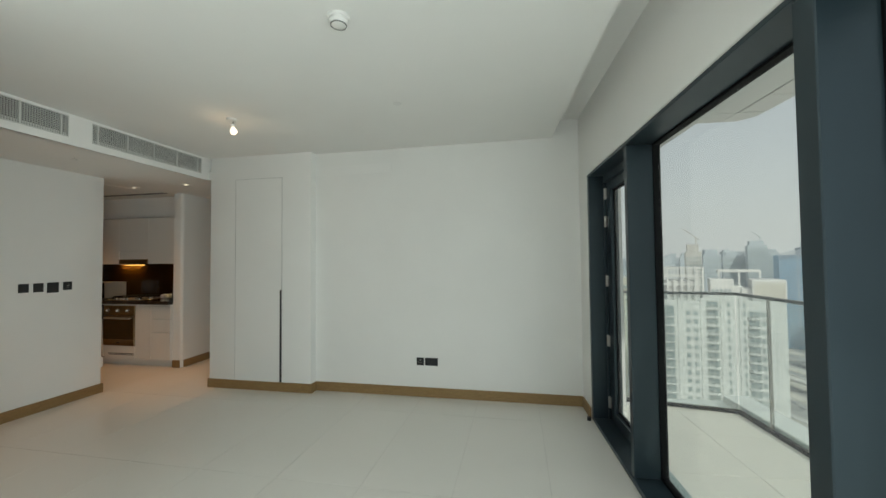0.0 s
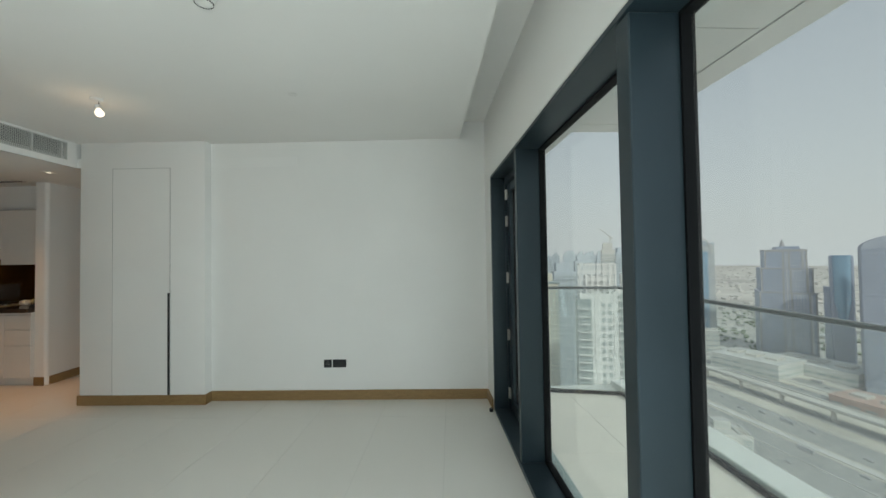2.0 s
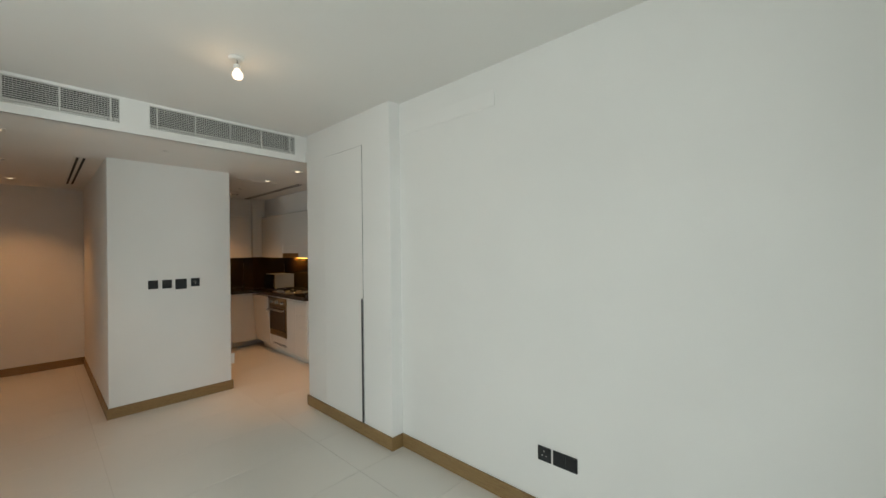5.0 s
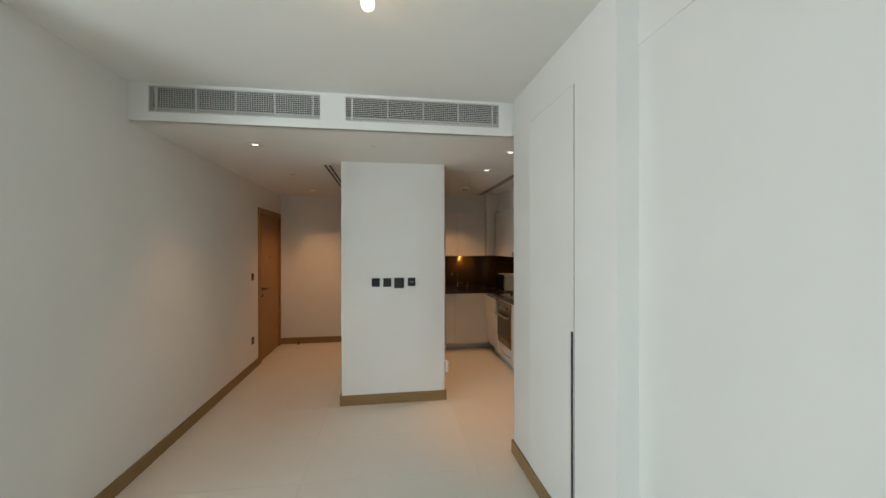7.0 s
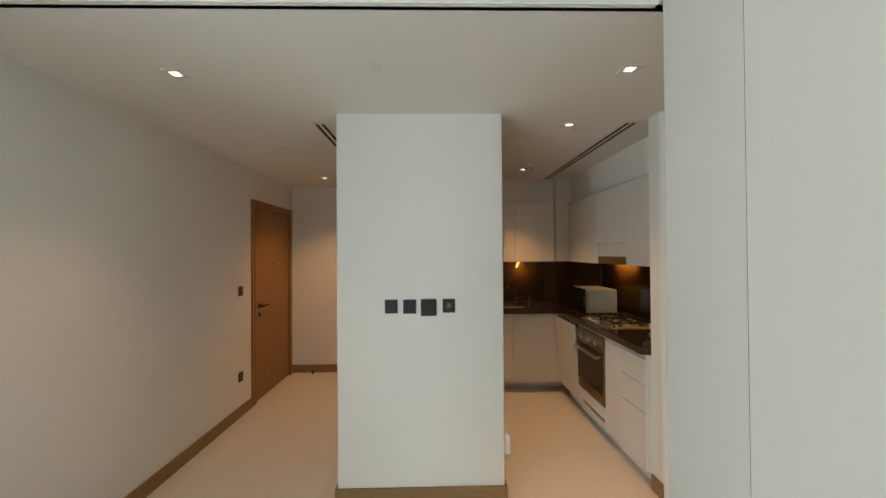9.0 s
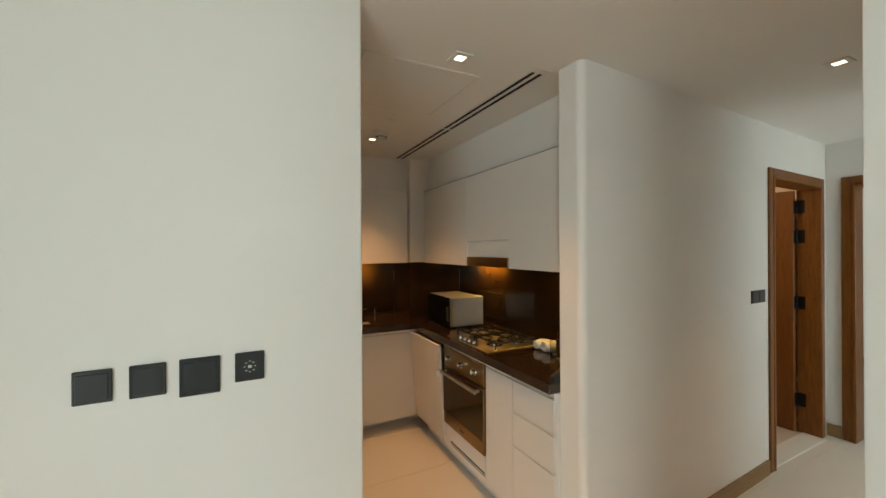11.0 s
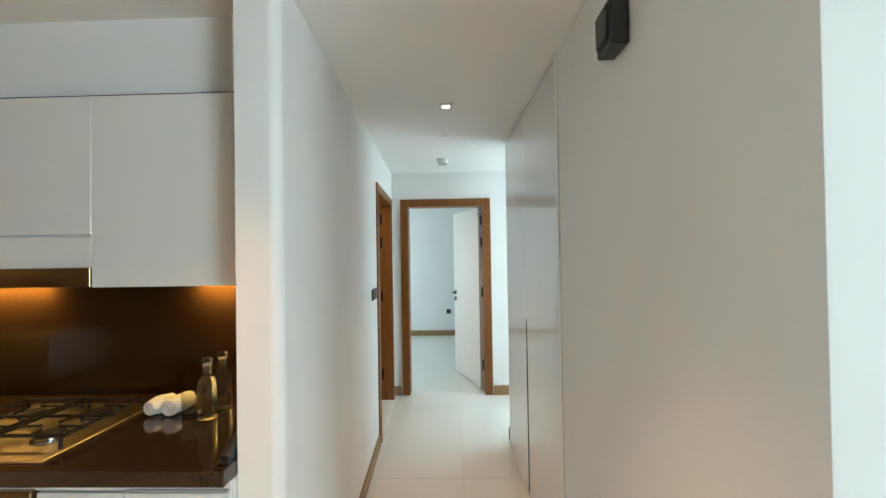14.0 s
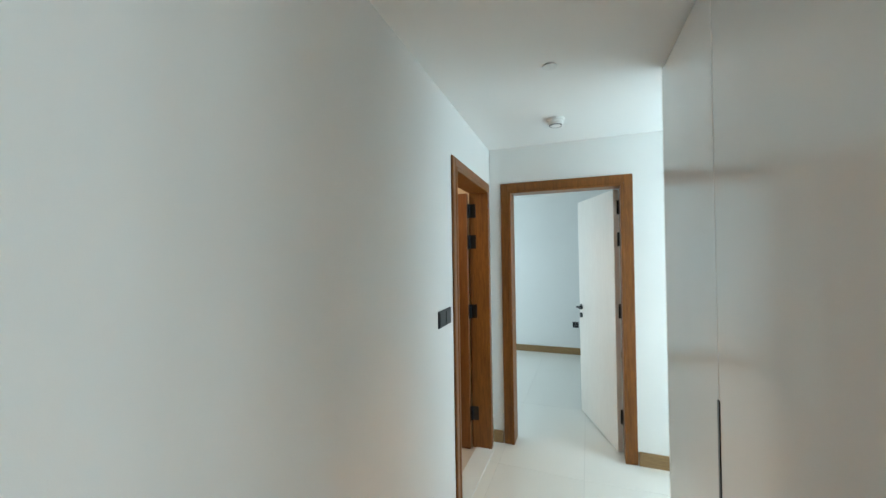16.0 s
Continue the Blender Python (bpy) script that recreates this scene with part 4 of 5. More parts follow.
# splashback panels
sp = thing("splashback", "polished dark brown glass splashback", "splashback")
part("panel", bx((-6.34 + 0.009, KBACK - 0.01, CT + 0.001), (XR - 0.002, KBACK - 0.001, 1.447)), M_SPLASH, sp)
part("panel", bx((-6.339, 4.521, CT + 0.001), (-6.331, KBACK - 0.011, 1.447)), M_SPLASH, sp)
part("panel", bx((KLEFT + 0.011, 4.521, CT + 0.001), (-6.340, 4.529, 1.447)), M_SPLASH, sp)
part("panel", bx((KLEFT + 0.002, 2.92, CT + 0.001), (KLEFT + 0.01, 4.521, 1.447)), M_SPLASH, sp)

# wall units
UZ0, UZ1, UY, UX = 1.442, 2.122, 4.67, -6.375


def wall_unit(x0, x1, label="white gloss kitchen wall cabinet"):
    u = thing("wall_cabinet", label, "cabinet", group="kitchen wall units")
    part("carcass", bx((x0 + 0.001, UY + 0.021, UZ0), (x1 - 0.001, KBACK - 0.011, UZ1 - 0.001)), M_MATTWHITE, u)
    part("door", bx((x0 + 0.0006, UY, UZ0), (x1 - 0.0006, UY + 0.019, UZ1), 0.0012), M_GLOSS, u)
    # solid black strip draws the dark line along the top edge
    part("shadow_gap", bx((x0 + 0.001, UY + 0.001, UZ1 + 0.0003), (x1 - 0.001, UY + 0.05, UZ1 + 0.003)), M_GASKET, u, "thin black strip along the top edge")
    return u


wall_unit(-6.328, -5.527)
wall_unit(-4.997, XR)
hood = thing("extractor_hood", "built-in extractor in a white wall unit with bronze lip", "extractor hood")
HX0, HX1 = -5.527, -4.997
part("carcass", bx((HX0 + 0.001, UY + 0.021, UZ0 + 0.03), (HX1 - 0.001, KBACK - 0.011, UZ1 - 0.001)), M_MATTWHITE, hood)
part("door", bx((HX0, UY, 1.630), (HX1, UY + 0.019, UZ1), 0.0012), M_GLOSS, hood)
part("shadow_gap", bx((HX0 + 0.001, UY + 0.001, UZ1 + 0.0003), (HX1 - 0.001, UY + 0.05, UZ1 + 0.003)), M_GASKET, hood, "thin black strip along the top edge")
part("flap", bx((HX0 + 0.004, UY + 0.006, 1.512), (HX1 - 0.004, UY + 0.02, 1.622), 0.0015), M_GLOSS, hood)
part("lip", bx((HX0 + 0.004, UY - 0.002, UZ0 + 0.002), (HX1 - 0.004, UY + 0.3, 1.511), 0.002), M_BRONZE, hood, "bronze steel extractor lip")
for y0, y1 in ((4.055, 4.519), (3.54, 4.055), (2.92, 3.54)):
    u = thing("wall_cabinet", "white gloss wall cabinet over the sink", "cabinet", group="kitchen wall units")
    part("carcass", bx((KLEFT + 0.011, y0 + 0.001, UZ0), (UX - 0.021, y1 - 0.001, UZ1 - 0.001)), M_MATTWHITE, u)
    part("door", bx((UX - 0.019, y0 + 0.001, UZ0), (UX, y1 - 0.001, UZ1), 0.0012), M_GLOSS, u)


def under_light(x, y, along):
    ob = thing("cabinet_light", "slim warm light under the wall cabinet", "cabinet light", pose(x, y, UZ0), "under-cabinet lights")
    a = (0.19, 0.012) if along == "x" else (0.012, 0.13)
    part("housing", bx((-a[0], -a[1] - 0.006, -0.008), (a[0], a[1] + 0.006, -0.001), 0.001), M_WHITE, ob)
    part("diffuser", bx((-a[0] + 0.01, -a[1], -0.0095), (a[0] - 0.01, a[1], -0.0075)), M_STRIP, ob, "glowing warm strip")
    aim = (x, y + 0.05, UZ0 - 0.1) if along == "x" else (x - 0.05, y, UZ0 - 0.1)
    lamp("cabinet_light_beam", "AREA", look((x, y, UZ0 - 0.02), aim), UNDER, (1.0, 0.58, 0.12), 2 * a[0], 2 * a[1])


under_light(-5.75, 5.02, "x")
under_light(-4.68, 5.02, "x")
under_light(-6.73, 4.18, "y")

# fridge beside the pillar
fr = thing("fridge", "tall steel fridge freezer beside the white pillar", "fridge")
part("body", bx((-5.08, 2.92, 0.02), (-4.45, 3.50, 1.76), 0.004), M_STEEL, fr)
part("upper_door", bx((-5.08, 3.504, 0.72), (-4.45, 3.56, 1.76), 0.006), M_STEEL, fr)
part("lower_door", bx((-5.08, 3.504, 0.05), (-4.45, 3.56, 0.71), 0.006), M_STEEL, fr)
part("foot", bx((-5.06, 2.94, 0.0), (-4.47, 3.48, 0.022)), M_BLACK, fr)
ad = thing("plug_adapter", "white plug adapter low on the pillar side", "plug adapter", pose(-4.36, 3.53, 0.33))
part("body", bx((-0.035, 0.0, -0.06), (0.035, 0.045, 0.06), 0.01, None, 3), M_WHITE, ad, "", True)
part("cable", tube(B(), [(0, 0.03, -0.058), (0, 0.035, -0.09), (-0.03, 0.02, -0.13), (-0.06, 0.012, -0.2)], 0.003, 8), M_WHITE, ad, "", True)

# gas hob
hob = thing("gas_hob", "four-burner bronze steel gas hob with black grates", "hob", pose(-5.247, 4.718, CT))
part("plate", bx((-0.265, -0.225, 0.0), (0.265, 0.225, 0.007), 0.003), M_HOB, hob)
BURN = ((-0.13, 0.10, 0.036), (0.13, 0.10, 0.045), (-0.13, -0.075, 0.03), (0.13, -0.075, 0.042))
for x, y, r in BURN:
    b = part("burner", lathe(B(), [(r * 1.25, 0.007), (r * 1.2, 0.012), (r, 0.013), (r, 0.022)], (x, y, 0), 22), M_CHROME, hob, "bright steel burner ring", True)
    part("cap", lathe(B(), [(r * 0.95, 0.022), (r * 0.95, 0.028), (r * 0.5, 0.030)], (x, y, 0), 22), M_IRON, b, "black burner cap", True)
for sx in (-0.13, 0.13):
    bm = B()
    z = 0.046
    for x in (sx - 0.115, sx + 0.115):
        tube(bm, [(x, -0.15, 0.008), (x, -0.148, z - 0.01), (x, -0.14, z), (x, 0.17, z), (x, 0.178, z - 0.01), (x, 0.18, 0.008)], 0.006, 6)
    for y in (-0.14, 0.012, 0.17):
        tube(bm, [(sx - 0.115, y, z), (sx + 0.115, y, z)], 0.006, 6)
    for y in (-0.075, 0.10):
        for dx in (-1, 1):
            tube(bm, [(sx + dx * 0.115, y, z), (sx + dx * 0.03, y, z + 0.002)], 0.005, 6)
        for dy in (-1, 1):
            tube(bm, [(sx, y + dy * 0.07, z), (sx, y + dy * 0.03, z + 0.002)], 0.005, 6)
    part("grate", bm, M_IRON, hob, "black cast-iron grate", True)
for x in (-0.12, -0.06, 0.0, 0.06):
    bm = cyl(B(), (x, -0.195, 0.007), (x, -0.195, 0.026), 0.017, 0.015, 18)
    cyl(bm, (x, -0.195, 0.026), (x, -0.195, 0.031), 0.0155, 0.0145, 18)
    k = part("knob", bm, M_STEEL, hob, "chrome control knob", True)
    part("cap", cyl(B(), (x, -0.195, 0.031), (x, -0.195, 0.034), 0.013, 0.012, 18), M_BRONZE, k, "", True)
    part("base_ring", cyl(B(), (x, -0.195, 0.0068), (x, -0.195, 0.012), 0.021, 0.019, 18), M_BLACK, k, "black base ring", True)

# microwave
mw = thing("microwave", "silver microwave with a black front on the worktop", "microwave", pose(-5.955, 4.815, CT, 0, 0, -1.5))
part("case", bx((-0.225, -0.16, 0.012), (0.235, 0.135, 0.248), 0.005), M_SILVER, mw, "silver metal case")
part("door", bx((-0.224, -0.178, 0.014), (0.135, -0.158, 0.246), 0.004), M_BLACK_GLASS, mw, "black glass door")
cp = part("control_panel", bx((0.137, -0.178, 0.014), (0.234, -0.158, 0.246), 0.004), M_BLACK_GLASS, mw, "black control panel")
for k in range(7):
    for j in range(3):
        part("button", bx((0.157 + j * 0.019, -0.1795, 0.055 + k * 0.018), (0.170 + j * 0.019, -0.1775, 0.0605 + k * 0.018)), M_STEEL, cp)
part("edge_trim", bx((0.228, -0.181, 0.014), (0.2355, -0.157, 0.246), 0.001), M_STEEL, mw)
for x in (-0.19, 0.19):
    for y in (-0.12, 0.10):
        part("foot", cyl(B(), (x, y, 0), (x, y, 0.014), 0.014, seg=10), M_BLACK, mw)


def bottle(x, y):
    ob = thing("bottle", "clear glass bottle with a glass stopper on the worktop", "bottle", pose(x, y, CT), "worktop bottles")
    part("body", lathe(B(), [(0.027, 0.0), (0.032, 0.004), (0.033, 0.02), (0.033, 0.135), (0.030, 0.15), (0.018, 0.165), (0.0145, 0.175), (0.0145, 0.198), (0.017, 0.200), (0.017, 0.206)], seg=24), M_BOTTLE, ob, "", True)
    part("stopper", lathe(B(), [(0.012, 0.206), (0.019, 0.209), (0.019, 0.226), (0.016, 0.232)], seg=20), M_BOTTLE, ob, "", True)
    part("base_ring", lathe(B(), [(0.030, 0.0005), (0.0345, 0.003), (0.03, 0.006)], seg=20), M_BRONZE, ob, "", True)


bottle(-4.676, 4.811)
bottle(-4.674, 4.905)
tum = thing("tumbler", "small clear drinking glass on the worktop", "glass", pose(-4.765, 4.845, CT))
part("wall", lathe(B(), [(0.028, 0.0), (0.030, 0.002), (0.034, 0.09), (0.0325, 0.09), (0.029, 0.012), (0.001, 0.011)], seg=24), M_BOTTLE, tum, "", True)


def towel(x, y, turn, z=0.0, s=1.0):
    ob = thing("rolled_towel", "small rolled white towel on the worktop", "towel", pose(x, y, CT + z, 0, 0, turn), "rolled towels")
    bm = B()
    r0, n = 0.033 * s, 26
    rings = []
    for k in range(9):
        u = k / 8
        r = r0 * (0.86 + 0.2 * math.sin(u * math.pi)) * (1 + 0.05 * math.sin(7 * u + x * 40))
        rings.append([bm.verts.new(((u - 0.5) * 0.10 * s, r * 1.05 * math.cos(2 * math.pi * j / n) * (1 + 0.03 * math.sin(3 * j + 4 * u)), r0 + r * 0.95 * math.sin(2 * math.pi * j / n))) for j in range(n)])
    for a, b in zip(rings, rings[1:]):
        for j in range(n):
            bm.faces.new((a[j], a[(j + 1) % n], b[(j + 1) % n], b[j]))
    bm.faces.new(rings[0][::-1])
    bm.faces.new(rings[-1])
    part("roll", bm, M_TOWEL, ob, "", True)
    sp_ = []
    for k in range(40):
        a, r = k * 0.42, 0.003 + k * 0.00065 * s
        sp_.append((-0.0505 * s, r * math.cos(a), r0 + r * math.sin(a)))
    part("spiral_end", tube(B(), sp_, 0.0025, 5), M_TOWEL, ob, "", True)


towel(-4.905, 4.868, 78)
towel(-4.832, 4.872, 84, 0.0, 1.06)
# unidentified black object, given a simple stand-in shape
edge_item = thing("edge_object", "small black object of unknown use at the worktop edge", "holder", pose(-4.415, 4.545, CT))
part("body", bx((-0.012, -0.05, 0.0), (0.018, 0.06, 0.05), 0.008, pose(0, 0, 0, 20, 0, 0), 2), M_BLACK, edge_item, "", True)
part("foot", bx((-0.02, -0.06, 0.0), (0.018, 0.06, 0.012), 0.004), M_BLACK, edge_item)
plate("black power socket on the brown splashback", face(-4.47, KBACK - 0.01, 1.1, 0), 0.085, 0.085, "socket")

# ---------------------------------------------------------------- balcony
structure("balcony_slab", bx((0.286, -7.0, -0.25), (1.62, 0.60, 0.0), 0.004, WIN), M_SLAB, "white rendered balcony slab with an outer ledge", "balcony")
part("outer_sill", bx((0.2175, WS, 0.0), (0.279, 0.0, 0.034), 0.003), M_FLASHING, window, "grey-green metal flashing outside the glass")
bm = B()
box(bm, (1.39, -7.0, 0.001), (1.62, 0.52, 0.075), 0.006, WIN)
structure("balcony_ledge", bm, M_SLAB, "white ledge outside the balcony railing", "ledge")
canopy = thing("canopy", "white panelled soffit of the balcony above", "soffit", WIN, kind="structure")
CX, CY = 1.548, 0.421
for y0, y1 in ((-2.6, -1.305), (-1.295, CY - 0.006)):
    part("panel", bx((0.27, y0, 2.874), (CX - 0.006, y1, 2.93)), M_SLAB, canopy)
for y0, y1 in ((-2.6, 0.015), (0.025, CY - 0.006)):
    part("edge_panel", bx((CX + 0.012, y0, 2.874), (1.81, y1, 2.93)), M_SLAB, canopy)
part("panel", bx((0.27, CY + 0.006, 2.874), (CX - 0.006, 0.68, 2.93)), M_SLAB, canopy)
bm = B()
prism(bm, [(CX + 0.004, CY + 0.012), (1.81, CY + 0.012), (1.81, 0.55), (1.70, 0.68), (CX + 0.004, 0.68)], 2.874, 2.93)
part("corner_panel", bm, M_SLAB, canopy)
part("joint", bx((0.28, -2.58, 2.884), (1.70, 0.66, 2.96)), M_GASKET, canopy, "dark panel joint")
structure("outer_wall", bx((0.222, 0.30, 0.0), (0.285, 3.0, 2.88), 0.0, WIN), M_SLAB, "white rendered facade beside the balcony", "facade")

RX0, RX1 = 1.36, 0.22
railing = thing("balcony_railing", "frameless glass balcony railing with a grey metal handrail", "railing", WIN)


def rail_run(a, b, cuts):
    a, b = Vector(a), Vector(b)
    d = (b - a).normalized()
    n = Vector((-d.y, d.x, 0))
    m = Matrix.Translation(a) @ Matrix(((d.x, n.x, 0, 0), (d.y, n.y, 0, 0), (0, 0, 1, 0), (0, 0, 0, 1)))
    L = (b - a).length
    part("handrail", bx((0, -0.018, 1.096), (L, 0.018, 1.122), 0.006, m, 2), M_RAIL, railing, "grey metal handrail")
    part("base_channel", bx((0, -0.016, 0.012), (L, 0.016, 0.048), 0.003, m), M_GASKET, railing, "dark base channel")
    ends = [0.0] + list(cuts) + [L]
    for p, q in zip(ends, ends[1:]):
        g = part("glass_panel", bx((p + 0.012, -0.006, 0.05), (q - 0.012, 0.006, 1.092), 0.0, m), M_RAILGLASS, railing, "clear laminated glass panel")
        g.visible_shadow = False
    for c in cuts:
        part("post", bx((c - 0.006, -0.013, 0.05), (c + 0.006, 0.013, 1.092), 0.002, m), M_STEEL, railing, "slim steel post")


rail_run((RX0, -7.0, 0), (RX0, RX1, 0), (0.95, 2.9, 4.85, 6.81))
rail_run((RX0, RX1, 0), (0.286, 0.48, 0), ())

# ---------------------------------------------------------------- the city below
GROUND = -118.0
EYE = Vector((0.7, 0.0, 1.45))


def haze_paint(name, color, rough=0.75, vary=0.08, scale=0.05):
    """A far city surface; most colours are paled to paint in the haze."""
    return mat(name, color, rough, vary=vary, scale=scale, fine=2.0, bump=0.0, spec=0.15)


def facade_glass(name, color):
    """Coated glass of a far facade: a dull mirror of the bright sky, kept pale in place of haze."""
    return mat(name, color, 0.35, 0.55, vary=0.12, scale=0.05, fine=2.0, bump=0.0)


# city palette is pale and low in contrast: distance haze sits in the base colours
H_WHITE = haze_paint("near_tower_white", (0.66, 0.66, 0.64))
H_BEIGE = haze_paint("near_tower_beige", (0.58, 0.56, 0.47))
H_GLASSW = facade_glass("near_tower_windows", (0.34, 0.40, 0.40))
H_BLUE = facade_glass("blue_tower_glass", (0.24, 0.40, 0.54))
H_BLUEL = haze_paint("blue_tower_bands", (0.44, 0.49, 0.53))
H_DARK = facade_glass("brown_tower_glass", (0.31, 0.36, 0.46))
H_DARKB = haze_paint("brown_tower_stone", (0.36, 0.355, 0.36))
# blue-grey of the farthest towers is haze put into the paint
H_FAR = haze_paint("far_tower", (0.47, 0.52, 0.55))
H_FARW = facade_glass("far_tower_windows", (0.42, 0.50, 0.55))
H_GROUND = haze_paint("city_ground", (0.50, 0.48, 0.44), 0.9, 0.25, 0.004)
H_GREEN = haze_paint("city_green", (0.19, 0.22, 0.15), 0.9, 0.3, 0.05)
H_ROAD = haze_paint("highway_surface", (0.36, 0.355, 0.34), 0.85, 0.12, 0.03)
H_LINE = haze_paint("lane_paint", (0.60, 0.59, 0.55))
H_CONC = haze_paint("viaduct_concrete", (0.60, 0.57, 0.52))
H_ROOF = haze_paint("low_roof_white", (0.62, 0.61, 0.58))
H_LOW = haze_paint("low_block", (0.54, 0.53, 0.50))
H_SAND = haze_paint("road_verge_sand", (0.60, 0.56, 0.49), 0.9, 0.2, 0.02)
H_ROOFRED = haze_paint("low_roof_red", (0.52, 0.36, 0.30))
H_CAR = haze_paint("distant_car", (0.42, 0.42, 0.43))

bm = B()
bmesh.ops.create_circle(bm, cap_ends=True, segments=64, radius=4600, matrix=Matrix.Translation((0, 0, GROUND)))
structure("ground", bm, H_GROUND, "pale sandy city ground far below", "ground")

def at(az, dist, z=0.0):
    a = radians(az)
    return Vector((EYE.x + dist * math.sin(a), EYE.y + dist * math.cos(a), z))


def tower_frame(az, dist, turn):
    p = at(az, dist)
    return pose(p.x, p.y, GROUND, 0, 0, -az + turn)


def grid_windows(parent, w, d, h, nx, nz, material, z0=6.0, fill=(0.55, 0.5), skip=(), faces=(0, 1), mesh_name="windows"):
    """Recess-dark window strips standing a hand proud of the walls, on the side seen and on one flank."""
    bm = B()
    px, pz = w / nx, (h - z0 - 2) / nz
    for f in faces:
        span, n = (w, nx) if f == 0 else (d, max(2, int(round(d / px))))
        step = span / n
        for i in range(n):
            if f == 0 and i in skip:
                continue
            for k in range(nz):
                c, z = -span / 2 + (i + 0.5) * step, z0 + (k + 0.5) * pz
                a = step * fill[0] / 2
                if f == 0:
                    box(bm, (c - a, -d / 2 - 0.15, z - pz * fill[1] / 2), (c + a, -d / 2 + 0.2, z + pz * fill[1] / 2))
                elif f == 1:
                    box(bm, (w / 2 - 0.2, c - a, z - pz * fill[1] / 2), (w / 2 + 0.15, c + a, z + pz * fill[1] / 2))
                else:
                    box(bm, (-w / 2 - 0.15, c - a, z - pz * fill[1] / 2), (-w / 2 + 0.2, c + a, z + pz * fill[1] / 2))
    ob = part(mesh_name, bm, material, parent)
    ob["kind"] = "stuff"
    return ob


def top_of(dist, el):
    return EYE.z + dist * math.tan(radians(el)) - GROUND


# white apartment towers close by: three linked blocks with stacked balconies
PITCH = 3.2


def storeys(h, z0=4.0):
    return [z0 + k * PITCH for k in range(int((h - z0 - 1.0) / PITCH))]


def window_column(bm, x, w, y, zs, tall=1.7, bars=True):
    """A stack of windows set in the wall plane y, each split by a mullion and a transom."""
    for z in zs:
        a, b = x - w / 2, x + w / 2
        for p, q in ((a, x - 0.05), (x + 0.05, b)) if bars else ((a, b),):
            box(bm, (p, y - 0.06, z + 0.9), (q, y + 0.2, z + 0.9 + tall * 0.62))
            box(bm, (p, y - 0.06, z + 0.98 + tall * 0.62), (q, y + 0.2, z + 0.9 + tall))


def balcony_stack(tw, x0, x1, y, out, zs, chamfer=1.2, up=0.62):
    """Projecting balconies with angled corners, one a storey: slab with upstand, and the dark glazing behind."""
    slabs, panes = B(), B()
    for z in zs:
        prism(slabs, [(x0, y + 0.3), (x0, y - out + chamfer), (x0 + chamfer, y - out), (x1 - chamfer, y - out), (x1, y - out + chamfer), (x1, y + 0.3)], z - 0.12, z + 0.16)
        prism(slabs, [(x0, y), (x0, y - out + chamfer), (x0 + chamfer, y - out), (x1 - chamfer, y - out), (x1, y - out + chamfer), (x1, y), (x1 - 0.25, y), (x1 - 0.25, y - out + chamfer + 0.1), (x1 - chamfer - 0.1, y - out + 0.25), (x0 + chamfer + 0.1, y - out + 0.25), (x0 + 0.25, y - out + chamfer + 0.1), (x0 + 0.25, y)], z + 0.16, z + up)
        box(slabs, (x0 + 0.05, y - out + chamfer, z + 1.0), (x1 - 0.05, y - out + chamfer + 0.08, z + 1.1))
        n = max(2, int((x1 - x0) / 1.5))
        for k in range(n):
            p = x0 + 0.25 + k * (x1 - x0 - 0.5) / n
            box(panes, (p + 0.08, y - 0.08, z + 0.2), (p + (x1 - x0 - 0.5) / n - 0.08, y + 0.2, z + 2.75))
    part("balconies", slabs, H_WHITE, tw)["kind"] = "stuff"
    part("balcony_doors", panes, H_GLASSW, tw)["kind"] = "stuff"


def roof_lattice(tw, x0, x1, y0, y1, z0, z1, nx, nz):
    """Open concrete frame standing on a roof."""
    bm = B()
    for y in (y0, y1):
        for k in range(nx + 1):
            x = x0 + k * (x1 - x0) / nx
            box(bm, (x - 0.28, y - 0.28, z0), (x + 0.28, y + 0.28, z1))
        for k in range(1, nz + 1):
            z = z0 + k * (z1 - z0) / nz
            box(bm, (x0 - 0.3, y - 0.22, z - 0.5), (x1 + 0.3, y + 0.22, z))
    for k in range(nx + 1):
        x = x0 + k * (x1 - x0) / nx
        box(bm, (x - 0.2, y0, z1 - 0.5), (x + 0.2, y1, z1))
    part("roof_frame", bm, H_WHITE, tw)


tw = thing("white_tower", "white apartment tower with glazed corner balconies and an open roof frame", "tower", tower_frame(20.7, 178, 6))
h = top_of(178, -5.2)
zs = storeys(h)
part("wall", bx((-7.2, -7, 0), (7.6, 7, h), 0.2), H_WHITE, tw)
part("core", bx((-4.4, -4.5, h), (4.6, 5, h + 7.5), 0.2), H_WHITE, tw)
roof_lattice(tw, -6.6, 7.2, -6.2, 5.5, h, h + 12.6, 6, 4)
part("corner_bay", bx((-8.2, -7.15, 2), (-2.4, 4, h - 2), 0.3), H_GLASSW, tw, "dark glazed corner")
balcony_stack(tw, -8.4, -2.2, -7.2, 1.5, zs, 1.4, 0.34)
bm = B()
for x in (2.0, 4.5):
    window_column(bm, x, 1.3, -7, zs)
part("windows", bm, H_GLASSW, tw)["kind"] = "stuff"
part("pier", bx((-1.4, -7.4, 0), (0.6, -6.9, h + 1), 0.1), H_WHITE, tw)
part("pier", bx((5.9, -7.4, 0), (7.7, -6.9, h + 1), 0.1), H_WHITE, tw)

